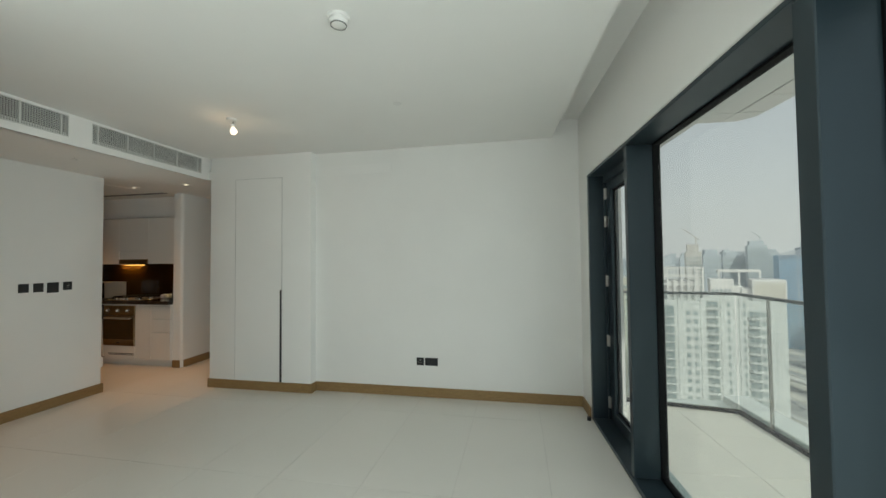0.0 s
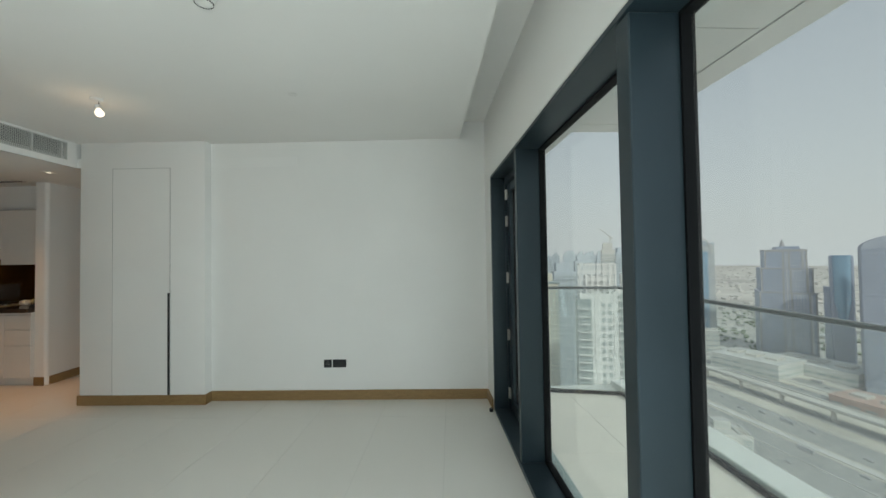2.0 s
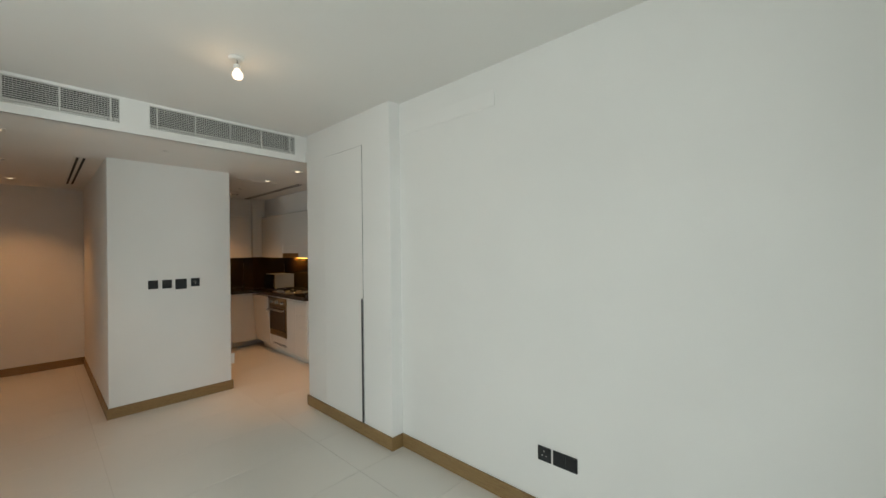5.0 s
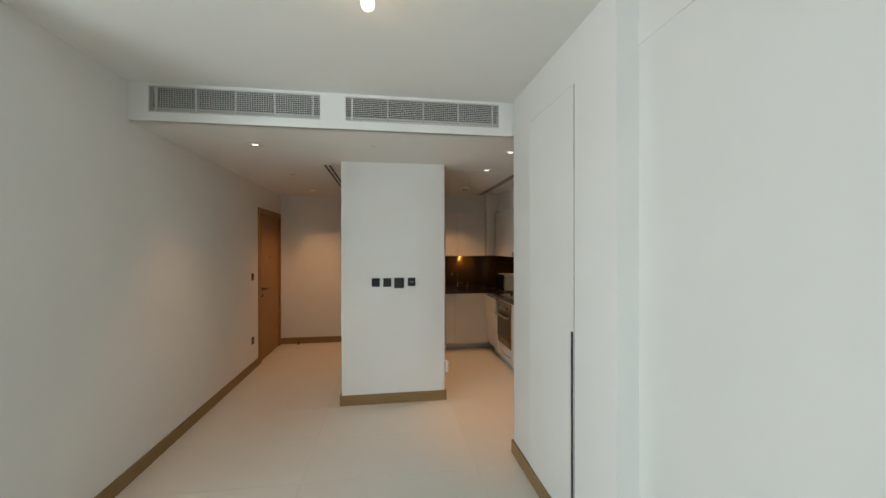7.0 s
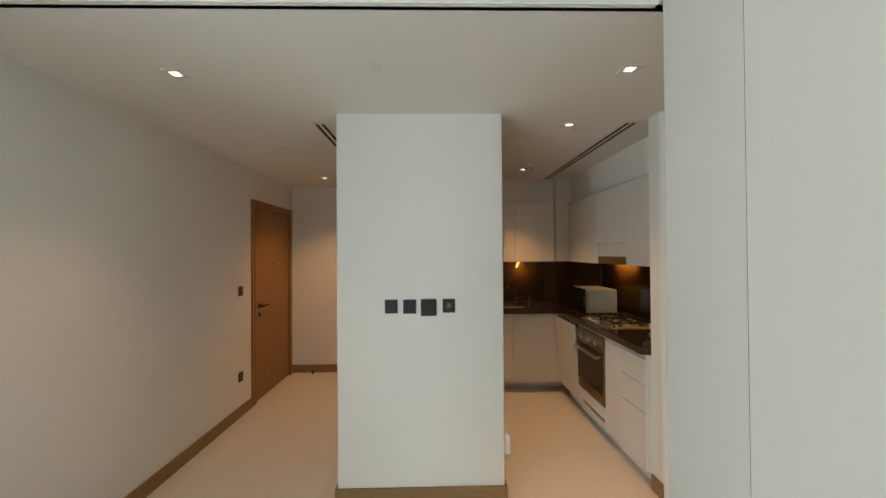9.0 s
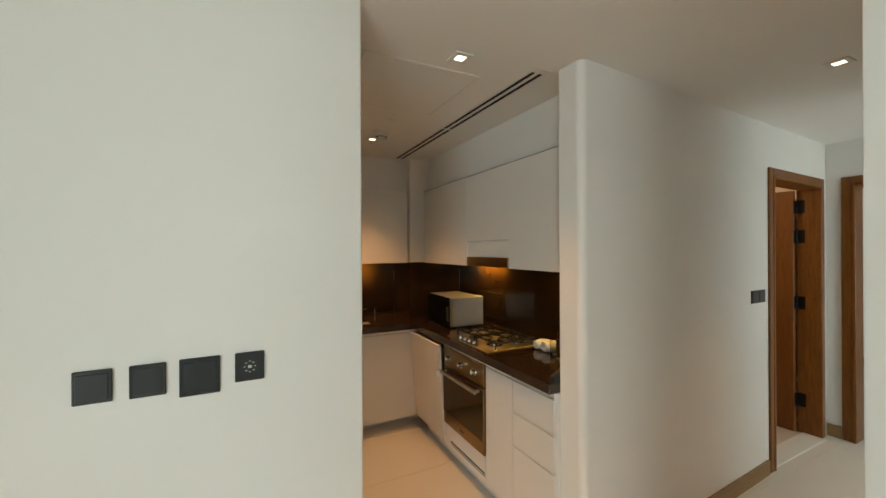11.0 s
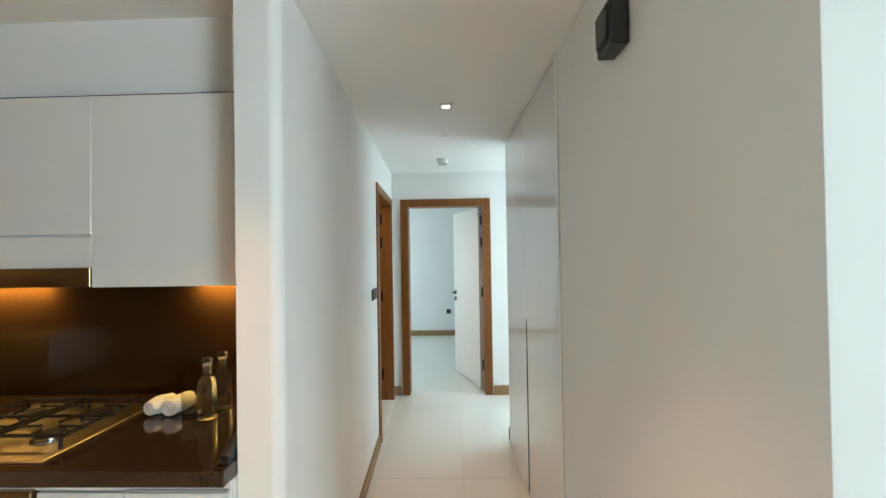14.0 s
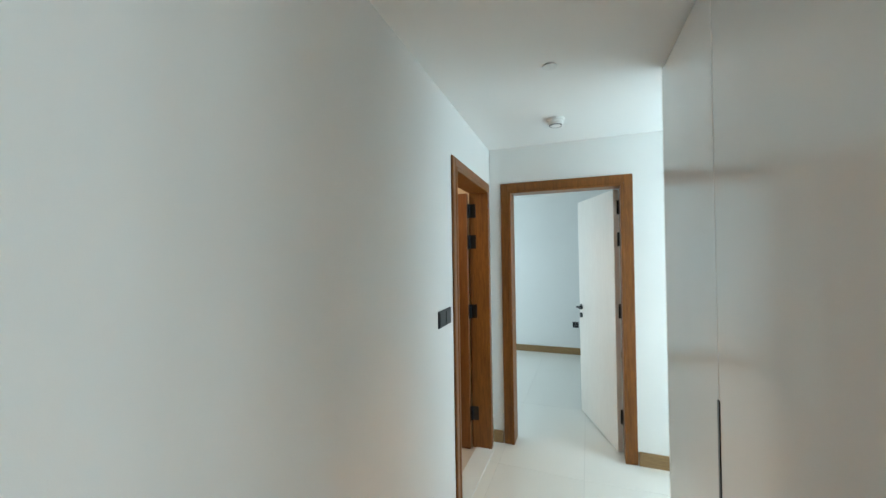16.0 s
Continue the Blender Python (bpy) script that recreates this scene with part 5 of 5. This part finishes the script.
tw = thing("white_tower", "white apartment tower with a stepped roof and angled balconies", "tower", tower_frame(25.1, 184, 6))
h = top_of(184, -4.5)
zs = storeys(h)
part("wall", bx((-6.4, -7, 0), (6.5, 7, h), 0.2), H_WHITE, tw)
part("roof_block", bx((-3.9, -4, h), (3.6, 5, h + 6.2), 0.2), H_WHITE, tw)
part("roof_block", bx((3.6, -3, h), (6.4, 4, h + 3.6), 0.2), H_WHITE, tw)
bm = B()
for x in (-0.8, 5.4, 11.6):
    box(bm, (x - 0.3, -2.4, h + 3), (x + 0.3, -1.8, h + 9.6))
box(bm, (-1.1, -2.5, h + 8.8), (11.9, -1.7, h + 9.8))
box(bm, (-1.1, 2.5, h + 8.8), (11.9, 3.3, h + 9.8))
for k in range(9):
    box(bm, (-0.9 + k * 1.55, -2.0, h + 9.0), (-0.5 + k * 1.55, 3.0, h + 9.6))
part("roof_frame", bm, H_WHITE, tw)
bm = B()
for k in range(5):
    box(bm, (-3.4 + k * 1.3, -4.08, h + 0.8), (-2.6 + k * 1.3, -3.9, h + 2.4))
window_column(bm, 1.3, 0.8, -7, zs, bars=False)
window_column(bm, 5.9, 0.7, -7.35, zs, bars=False)
part("windows", bm, H_GLASSW, tw)["kind"] = "stuff"
balcony_stack(tw, -7.0, -1.6, -7, 1.7, zs)
part("pier", bx((-1.2, -7.35, 0), (0.4, -6.9, h + 1), 0.1), H_WHITE, tw)
part("pier", bx((4.4, -7.35, 0), (6.6, -6.9, h + 1), 0.1), H_WHITE, tw)

tw = thing("white_tower", "white apartment tower with a ribbed crown and a plain flank", "tower", tower_frame(28.75, 186, 6))
h = top_of(186, -2.55)
zs = storeys(h - 9)
part("wall", bx((-6.2, -7, 0), (6.4, 7, h - 7.5), 0.2), H_WHITE, tw)
part("crown", bx((-3.0, -7.4, h - 7.4), (6.6, 7.2, h), 0.2), H_WHITE, tw)
part("roof_block", bx((-6.0, -5, h - 7.5), (-3.0, 5, h - 3.4), 0.2), H_WHITE, tw)
bm = B()
for k in range(13):
    x = -2.2 + k * 0.66
    box(bm, (x, -7.62, h - 6.6), (x + 0.28, -7.35, h - 1.0))
part("fins", bm, H_BEIGE, tw)["kind"] = "stuff"
bm = B()
window_column(bm, -5.2, 0.8, -7, zs, bars=False)
for x in (-0.1, 1.1):
    window_column(bm, x, 1.0, -7, zs)
part("windows", bm, H_GLASSW, tw)["kind"] = "stuff"
bm = B()
for z in zs:
    box(bm, (3.1, -7.05, z + 1.4), (3.5, -6.9, z + 1.9))
part("vents", bm, H_GLASSW, tw)["kind"] = "stuff"
balcony_stack(tw, -4.6, -0.7, -7, 1.5, zs, 1.2)

# taller towers standing behind the white ones, haze painted into their pale colours
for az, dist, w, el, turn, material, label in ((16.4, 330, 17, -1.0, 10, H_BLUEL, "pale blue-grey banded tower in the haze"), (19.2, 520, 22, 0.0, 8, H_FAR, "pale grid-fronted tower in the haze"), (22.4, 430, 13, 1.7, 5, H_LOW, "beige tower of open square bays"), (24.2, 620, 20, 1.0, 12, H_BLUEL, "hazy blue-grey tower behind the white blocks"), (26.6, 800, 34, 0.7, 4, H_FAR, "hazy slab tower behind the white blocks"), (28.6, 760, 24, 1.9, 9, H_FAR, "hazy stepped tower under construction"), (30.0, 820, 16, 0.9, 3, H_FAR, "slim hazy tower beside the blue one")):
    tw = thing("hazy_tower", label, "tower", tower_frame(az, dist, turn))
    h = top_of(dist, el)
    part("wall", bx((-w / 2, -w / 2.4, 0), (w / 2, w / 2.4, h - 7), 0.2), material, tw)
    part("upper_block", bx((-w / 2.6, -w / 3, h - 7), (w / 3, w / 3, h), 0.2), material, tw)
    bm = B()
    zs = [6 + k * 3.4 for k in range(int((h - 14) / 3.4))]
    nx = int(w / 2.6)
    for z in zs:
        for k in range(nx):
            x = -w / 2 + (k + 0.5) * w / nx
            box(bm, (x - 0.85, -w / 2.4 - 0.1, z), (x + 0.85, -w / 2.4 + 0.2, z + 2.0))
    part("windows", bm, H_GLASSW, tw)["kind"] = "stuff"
    bm = B()
    for z in zs[::2]:
        box(bm, (-w / 2 - 0.3, -w / 2.4 - 0.5, z - 0.9), (w / 2 + 0.3, -w / 2.4 + 0.1, z - 0.4))
    part("bands", bm, material, tw)["kind"] = "stuff"
    if el > 1.5:
        bm = B()
        tube(bm, [(w / 5, 0, h), (w / 5, 0, h + 7)], 0.6, 6)
        tube(bm, [(w / 5 + 3, 0, h + 4), (w / 5 - 10, 0, h + 15)], 0.5, 6)
        part("crane", bm, material, tw, "tower crane on the roof")
# beige gridded tower
tw = thing("beige_tower", "pale beige tower with a grid of windows and flat crown", "tower", tower_frame(13.6, 245, 6))
h = top_of(245, -3.0)
part("wall", bx((-7.8, -8, 0), (7.8, 8, h - 4), 0.2), H_BEIGE, tw)
part("crown", bx((-8.6, -8.8, h - 4), (8.6, 8.8, h - 2.6), 0.2), H_GLASSW, tw)
part("roof_block", bx((-5, -5, h - 2.6), (5, 5, h + 2), 0.2), H_BEIGE, tw)
grid_windows(tw, 15.6, 16, h - 4, 6, 34, H_GLASSW, fill=(0.6, 0.55), faces=(0, 1))
# blue glass tower with a crown of fins
tw = thing("blue_tower", "blue glass office tower with a finned crown", "tower", tower_frame(32.1, 690, 10))
h = top_of(690, 0.2)
part("wall", bx((-22, -20, 0), (18, 20, h), 0.5), H_BLUE, tw)
part("side_block", bx((18, -16, 0), (27, 16, h + 14), 0.5), H_BLUEL, tw)
bm = B()
for k in range(16):
    x = -22 + k * 1.5
    box(bm, (x, -20.8, h - 5), (x + 0.6, -19.6, h + 1.5 + 5.5 * math.sin(k / 30 * math.pi)))
part("crown_fins", bm, H_BLUEL, tw)["kind"] = "stuff"
part("crown_block", bx((0, -18, h), (19, 14, h + 10), 0.4), H_BLUEL, tw, "white crown block")
part("crown_block", bx((5, -14, h + 10), (19, 10, h + 17), 0.4), H_BLUEL, tw, "white crown block")
bm = B()
tube(bm, [(5 + 18 * math.sin(k / 10 * math.pi / 2), -19, h + 22 - 24 * (1 - math.cos(k / 10 * math.pi / 2))) for k in range(11)], 0.8, 6)
for k in range(7):
    box(bm, (2 + k * 2.6, -18.6, h + 1), (3.0 + k * 2.6, -18.0, h + 9))
part("crown_arch", bm, H_ROOF, tw, "white arched crown rib")
bm = B()
for k in range(40):
    z = 4 + k * (h + 8) / 40
    box(bm, (18.5, -17.2, z), (27.6, -15.8, z + 1.1))
part("side_balconies", bm, H_ROOF, tw)["kind"] = "stuff"
bm = B()
for k in range(34):
    z = 6 + k * (h - 8) / 34
    box(bm, (-22.3, -20.3, z), (18.3, -19.8, z + 0.7))
for k in (-4, 9):
    box(bm, (k, -20.4, 4), (k + 1.2, -19.8, h))
part("bands", bm, H_BLUEL, tw)["kind"] = "stuff"
# brown stone and glass tower in steps
tw = thing("brown_tower", "stepped brown stone and dark glass tower", "tower", tower_frame(40.8, 585, 8))
h = top_of(585, 0.2)
part("wall", bx((-24, -22, 0), (24, 22, h * 0.62), 0.4), H_DARK, tw)
part("middle_block", bx((-22, -20, h * 0.62), (22, 20, h * 0.84), 0.4), H_DARK, tw)
part("upper_block", bx((-18, -17, h * 0.84), (18, 17, h), 0.4), H_DARK, tw)
part("roof_block", bx((-8, -17.5, h), (12, 8, h + 4.5), 0.3), H_DARK, tw)
part("parapet", bx((-18.4, -17.6, h - 0.6), (18.4, 17.4, h + 1.2), 0.1), H_DARKB, tw)
part("spire", cyl(B(), (0, 0, h + 4), (0, 0, h + 13), 3.0, 0.3, 8), H_DARKB, tw)
bm = B()
for lo, hi, w in ((0, 0.62, 24), (0.62, 0.84, 22), (0.84, 1.0, 18)):
    y = {24: -22, 22: -20, 18: -17}[w]
    for x in (-w, -w * 0.16, w * 0.12, w * 0.72, w - 1.6):
        box(bm, (x, y - 0.6, h * lo), (x + 1.5, y + 0.3, h * hi))
    box(bm, (-w - 0.3, y - 0.8, h * hi - 1.5), (w + 0.3, y + 0.4, h * hi))
part("pilasters", bm, H_DARKB, tw)
bm = B()
for lo, hi, y, w in ((0.03, 0.61, -22, 24), (0.63, 0.83, -20, 22), (0.85, 0.985, -17, 18)):
    n = int((hi - lo) * h / 3.4)
    for k in range(n):
        z = h * lo + k * (hi - lo) * h / n
        for j in range(5):
            x = w * 0.22 + j * w * 0.10
            box(bm, (x, y - 0.4, z + 0.9), (x + w * 0.045, y + 0.2, z + 2.3))
        for x0, x1 in ((-0.14, -0.03), (0.0, 0.11), (0.80, 0.90)):
            box(bm, (w * x0, y - 0.5, z), (w * x1, y + 0.2, z + 0.7))
            box(bm, (w * x0, y - 0.5, z), (w * x0 + 0.5, y + 0.2, z + 3.4))
        box(bm, (-w * 0.98, y - 0.3, z), (-w * 0.18, y + 0.2, z + 0.28))
part("windows", bm, H_ROOF, tw)["kind"] = "stuff"
# slim dark tower, pointed at the foot, and the arched tower
tw = thing("slim_tower", "slim dark glass tower with a curved face", "tower", tower_frame(45.3, 560, 4))
h = top_of(560, -0.4)
part("wall", bx((-8.5, -9, 0), (8.5, 9, h), 1.5), H_DARK, tw)
part("side_block", bx((-13, -6, 0), (-8.5, 6, h * 0.72), 0.4), H_DARK, tw)
part("curved_face", lathe(B(), [(0.5, h * 0.38), (4, h * 0.46), (6.5, h * 0.6), (7, h)], (0, -7, 0), 18), H_BLUE, tw, "", True)
tw = thing("arched_tower", "blue-grey banded tower with an arched blue glass face", "tower", tower_frame(49.6, 500, 6))
h = top_of(500, 0.2)
H_ARCH = haze_paint("arched_tower_cladding", (0.33, 0.36, 0.42))
part("wall", bx((-26, -18, 0), (26, 18, h), 0.6), H_ARCH, tw)
bm = B()
n = 16
prism(bm, [(26 * math.cos(math.pi * k / n), 12 * math.sin(math.pi * k / n)) for k in range(n + 1)], -18, 18)
bmesh.ops.transform(bm, matrix=Matrix.Translation((0, 0, h)) @ pose(0, 0, 0, 90), verts=bm.verts[:])
part("roof", bm, H_ARCH, tw)
bm = B()
for k in range(34):
    box(bm, (-26.3, -18.4, 5 + k * h / 35), (-9, -17.8, 6.6 + k * h / 35))
part("bands", bm, H_DARK, tw)["kind"] = "stuff"
bm = B()
prism(bm, [(-8 + 0 * k, 0) if k < 0 else (4 + 13 * math.cos(math.pi * k / 14), h * 0.35 + (h * 0.62) * math.sin(math.pi * k / 14)) for k in range(15)], -0.8, 0.8)
bmesh.ops.transform(bm, matrix=Matrix.Translation((0, -18.4, 0)) @ pose(0, 0, 0, 90), verts=bm.verts[:])
part("arched_glass", bm, facade_glass("arch_glass", (0.16, 0.28, 0.58)), tw, "blue glass arch")

# far skyline, its haze painted into wall and window colours
rnd = random.Random(7)
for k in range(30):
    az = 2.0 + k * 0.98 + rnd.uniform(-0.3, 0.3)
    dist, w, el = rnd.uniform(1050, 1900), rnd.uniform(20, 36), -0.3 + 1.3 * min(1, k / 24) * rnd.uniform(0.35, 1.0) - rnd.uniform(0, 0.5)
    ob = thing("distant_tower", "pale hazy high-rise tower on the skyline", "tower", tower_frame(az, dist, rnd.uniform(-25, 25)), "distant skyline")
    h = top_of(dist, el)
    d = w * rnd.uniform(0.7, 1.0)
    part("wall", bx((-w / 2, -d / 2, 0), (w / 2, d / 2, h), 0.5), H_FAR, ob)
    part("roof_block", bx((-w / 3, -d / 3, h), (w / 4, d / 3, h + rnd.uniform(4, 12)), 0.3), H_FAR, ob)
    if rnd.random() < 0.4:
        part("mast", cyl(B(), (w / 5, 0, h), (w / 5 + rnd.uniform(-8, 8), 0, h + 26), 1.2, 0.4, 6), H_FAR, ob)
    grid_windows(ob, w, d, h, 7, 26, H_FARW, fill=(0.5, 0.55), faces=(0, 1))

# low buildings as one far carpet
bm = B()
for k in range(2200):
    az, dist = rnd.uniform(2, 60), 740 + 3500 * rnd.random() ** 1.3
    p = at(az, dist, GROUND)
    w, d, hh = rnd.uniform(5, 15), rnd.uniform(5, 15), rnd.uniform(2, 5) * (2.2 if rnd.random() < 0.04 else 1)
    box(bm, (-w / 2, -d / 2, 0), (w / 2, d / 2, hh), 0, pose(p.x, p.y, p.z, 0, 0, rnd.choice((11, 101)) + rnd.uniform(-6, 6)))
tagged(link("low_buildings", bm, H_LOW), "carpet of low pale city buildings in haze", "buildings", kind="stuff")
bm = B()
for k in range(700):
    az, dist = rnd.uniform(26, 58), rnd.uniform(430, 1000)
    p = at(az, dist, GROUND)
    s = (p - Vector((375, 320, GROUND))).dot(Vector((0.98, 0.2, 0)))
    if s < 12:
        continue
    r = rnd.uniform(1.4, 3.4)
    bmesh.ops.create_icosphere(bm, subdivisions=1, radius=r, matrix=Matrix.Translation(p + Vector((0, 0, r * 0.6))) @ Matrix.Diagonal((rnd.uniform(0.8, 1.5), rnd.uniform(0.8, 1.5), rnd.uniform(0.7, 1.0), 1)))
for v in bm.verts:
    v.co += Vector((rnd.uniform(-0.6, 0.6), rnd.uniform(-0.6, 0.6), rnd.uniform(-0.6, 0.6)))
tagged(link("street_trees", bm, H_GREEN), "scattered dark green street trees far below", "trees", kind="stuff")

# highway, viaduct and cars; x across, y along
ROAD = pose(262, 300, GROUND, 0, 0, 11.5)
hw = structure("road", bx((-105, -500, 0.0), (118, 2200, 0.35), 0, ROAD), H_ROAD, "wide grey many-lane highway", "road")
bm = B()
for x in (-100, -78, -58, -22, 22, 58, 86, 112):
    box(bm, (x, -500, 0.3), (x + (0.5 if x not in (-58, 58) else 4.5), 2200, 0.75 if x not in (-58, 58) else 1.1), 0, ROAD)
tagged(link("kerb_line", bm, H_LINE), "pale kerbs and edge lines of the highway", "kerb", kind="structure")
bm = B()
for x0, x1 in ((-110, -101), (-60, -50), (-24, -9), (7, 24), (50, 62), (80, 90), (113, 125)):
    box(bm, (x0, -500, 0.3), (x1, 2200, 0.5), 0, ROAD)
tagged(link("verge", bm, H_SAND), "sandy pale verges between the carriageways", "verge", kind="structure")
bm = B()
for x in (-95, -91, -87, -83, -72, -68, -64, -46, -42, -38, -34, -30, 30, 34, 38, 42, 46, 66, 70, 74, 78, 92, 96, 100):
    for k in range(70):
        y = -300 + k * 15
        box(bm, (x - 0.18, y, 0.3), (x + 0.18, y + 5, 0.42), 0, ROAD)
tagged(link("lane_marks", bm, H_LINE), "dashed white lane marks on the highway", "lane marks", kind="stuff")
via = thing("viaduct", "pale concrete elevated metro viaduct along the highway", "viaduct", ROAD)
part("deck", bx((-6, -500, 9), (5, 2200, 10.4), 0.3), H_CONC, via)
for x in (-6.3, 4.5):
    part("parapet", bx((x, -500, 10.4), (x + 0.8, 2200, 11.4), 0.1), H_ROOF, via)
pier = None
for k in range(30):
    y = -300 + k * 34
    bm = cyl(B(), (0, 0, 0), (0, 0, 7), 1.5, 1.5, 10)
    cyl(bm, (0, 0, 7), (0, 0, 9), 1.5, 4.2, 10)
    if pier is None:
        pier = part("pier", bm, H_CONC, via)
        pier.location = (-0.5, y, 0)
    else:
        bm.free()
        o = new("pier", pier.data)
        o.parent, o.location = via, (-0.5, y, 0)
bm = B()
for k in range(150):
    x = rnd.choice((-93, -89, -85, -70, -66, -44, -40, -36, -32, 32, 36, 40, 44, 68, 72, 76, 94, 98)) + 2
    y = rnd.uniform(-200, 700)
    L = rnd.choice((4.4, 4.6, 4.8, 9.0))
    box(bm, (x - 0.9, y, 0.5), (x + 0.9, y + L, 1.3 if L < 6 else 3.0), 0.2, ROAD)
    if L < 6:
        box(bm, (x - 0.8, y + 1.1, 1.2), (x + 0.8, y + L - 0.7, 1.9), 0.25, ROAD)
tagged(link("cars", bm, H_CAR), "small cars scattered over the far highway", "cars", kind="stuff")


def low_block(az, dist, w, d, hh, turn, label, mat_=None):
    ob = thing("low_building", label, "building", tower_frame(az, dist, turn))
    part("wall", bx((-w / 2, -d / 2, 0), (w / 2, d / 2, hh), 0.2), mat_ or H_ROOF, ob)
    part("parapet", bx((-w / 2 - 0.4, -d / 2 - 0.4, hh), (w / 2 + 0.4, d / 2 + 0.4, hh + 1.0), 0.1), mat_ or H_ROOF, ob)
    for k in range(3):
        x = (k - 1) * w / 3.5
        part("roof_unit", bx((x - w / 12, -d / 5, hh + 1), (x + w / 12, d / 8, hh + 3.2), 0.1), H_CONC, ob)
    grid_windows(ob, w, d, hh, max(3, int(w / 9)), max(1, int(hh / 6)), H_GLASSW, z0=1.5, fill=(0.75, 0.3), faces=(0, 1))


low_block(38.2, 500, 60, 46, 14, -28, "long white low-rise block beyond the highway")
low_block(43.5, 520, 70, 40, 11, -25, "white low-rise block with roof units beyond the highway")
low_block(33.6, 560, 22, 16, 26, 5, "grey mid-rise block beside the highway", H_LOW)
low_block(48.6, 420, 60, 30, 8, -25, "low building with a reddish flat roof by the highway", H_ROOFRED)


def podium(az, dist, w, d, hh, turn, label):
    """A stepped white podium with roof terraces, plant boxes and a louvred end."""
    ob = thing("podium", label, "building", tower_frame(az, dist, turn))
    part("wall", bx((-w / 2, -d / 2, 0), (w / 2, d / 2, hh), 0.2), H_ROOF, ob)
    part("upper_block", bx((-w / 2 + 1, d * 0.05, hh), (w * 0.1, d / 2 - 1, hh + 4.5), 0.15), H_ROOF, ob)
    bm = B()
    for a, b in (((-w / 2, -d / 2), (w / 2, -d / 2 + 0.5)), ((w / 2 - 0.5, -d / 2 + 0.5), (w / 2, d / 2)), ((-w / 2, -d / 2 + 0.5), (-w / 2 + 0.5, d / 2)), ((w * 0.16, -d / 2 + 0.5), (w * 0.20, d / 2))):
        box(bm, (*a, hh), (*b, hh + 1.2))
    part("parapet", bm, H_ROOF, ob)
    for k in range(3):
        part("roof_unit", bx((w * 0.24 + k * w * 0.08, -d * 0.3, hh), (w * 0.29 + k * w * 0.08, d * 0.2, hh + 0.9), 0.1), H_CONC, ob)
    bm = B()
    for k in range(7):
        box(bm, (-w * 0.42 + k * w * 0.07, d * 0.045, hh + 1.0), (-w * 0.40 + k * w * 0.07, d * 0.06, hh + 3.8))
    for k in range(5):
        z = hh - 2 - k * 1.5
        box(bm, (w / 2 - 0.1, -d * 0.3, z), (w / 2 + 0.15, d * 0.2, z + 0.8))
        box(bm, (w * 0.2, -d / 2 - 0.15, z), (w * 0.45, -d / 2 + 0.1, z + 0.8))
    part("louvres", bm, H_GLASSW, ob)["kind"] = "stuff"


podium(35.4, 250, 15, 16, 26, 22, "white stepped podium with roof plant beside the highway")
podium(31.8, 248, 22, 18, 22, 20, "white podium roof at the foot of the towers")

# ---------------------------------------------------------------- floor tiles
TX, TY, GAP = 0.6, 1.2, 0.0012


def tile_mesh(name, w, d, material):
    me = bpy.data.meshes.new(name)
    bm = bx((0, 0, -0.01), (w, d, 0.0), 0.0006)
    bm.to_mesh(me)
    bm.free()
    me.materials.append(material)
    return me


tile_me = tile_mesh("tile", TX - 2 * GAP, TY - 2 * GAP, M_TILE)
X0, Y0_ = -7.27, -2.43
for i in range(15):
    for j in range(12):
        x, y = X0 + i * TX, Y0_ + j * TY
        inside = (x < -1.9 and 0.5 < y < 5.2) or (x > -2.8 and y < 4.1) or (-5.0 < x < -2.6 and 3.5 < y < 7.7) or (-6.4 < x < -0.9 and y > 6.6)
        if not inside or x + TX > 1.62:
            continue
        ob = new("tile", tile_me)
        ob.parent, ob.location = floor, (x + GAP, y + GAP, 0.0)
bt = tile_mesh("balcony_tile", 0.597, 0.597, M_BALC)
deck = thing("balcony_floor", "pale beige balcony floor tiles", "floor", WIN, kind="structure")
part("bed", bx((0.287, -7.0, 0.001), (1.388, 0.3, 0.004)), M_GROUT, deck)
for i in range(2):
    for j in range(13):
        ob = new("tile", bt)
        ob.parent, ob.location = deck, (0.237 + i * 0.6, -7.2 + j * 0.6 - 0.26, 0.014)
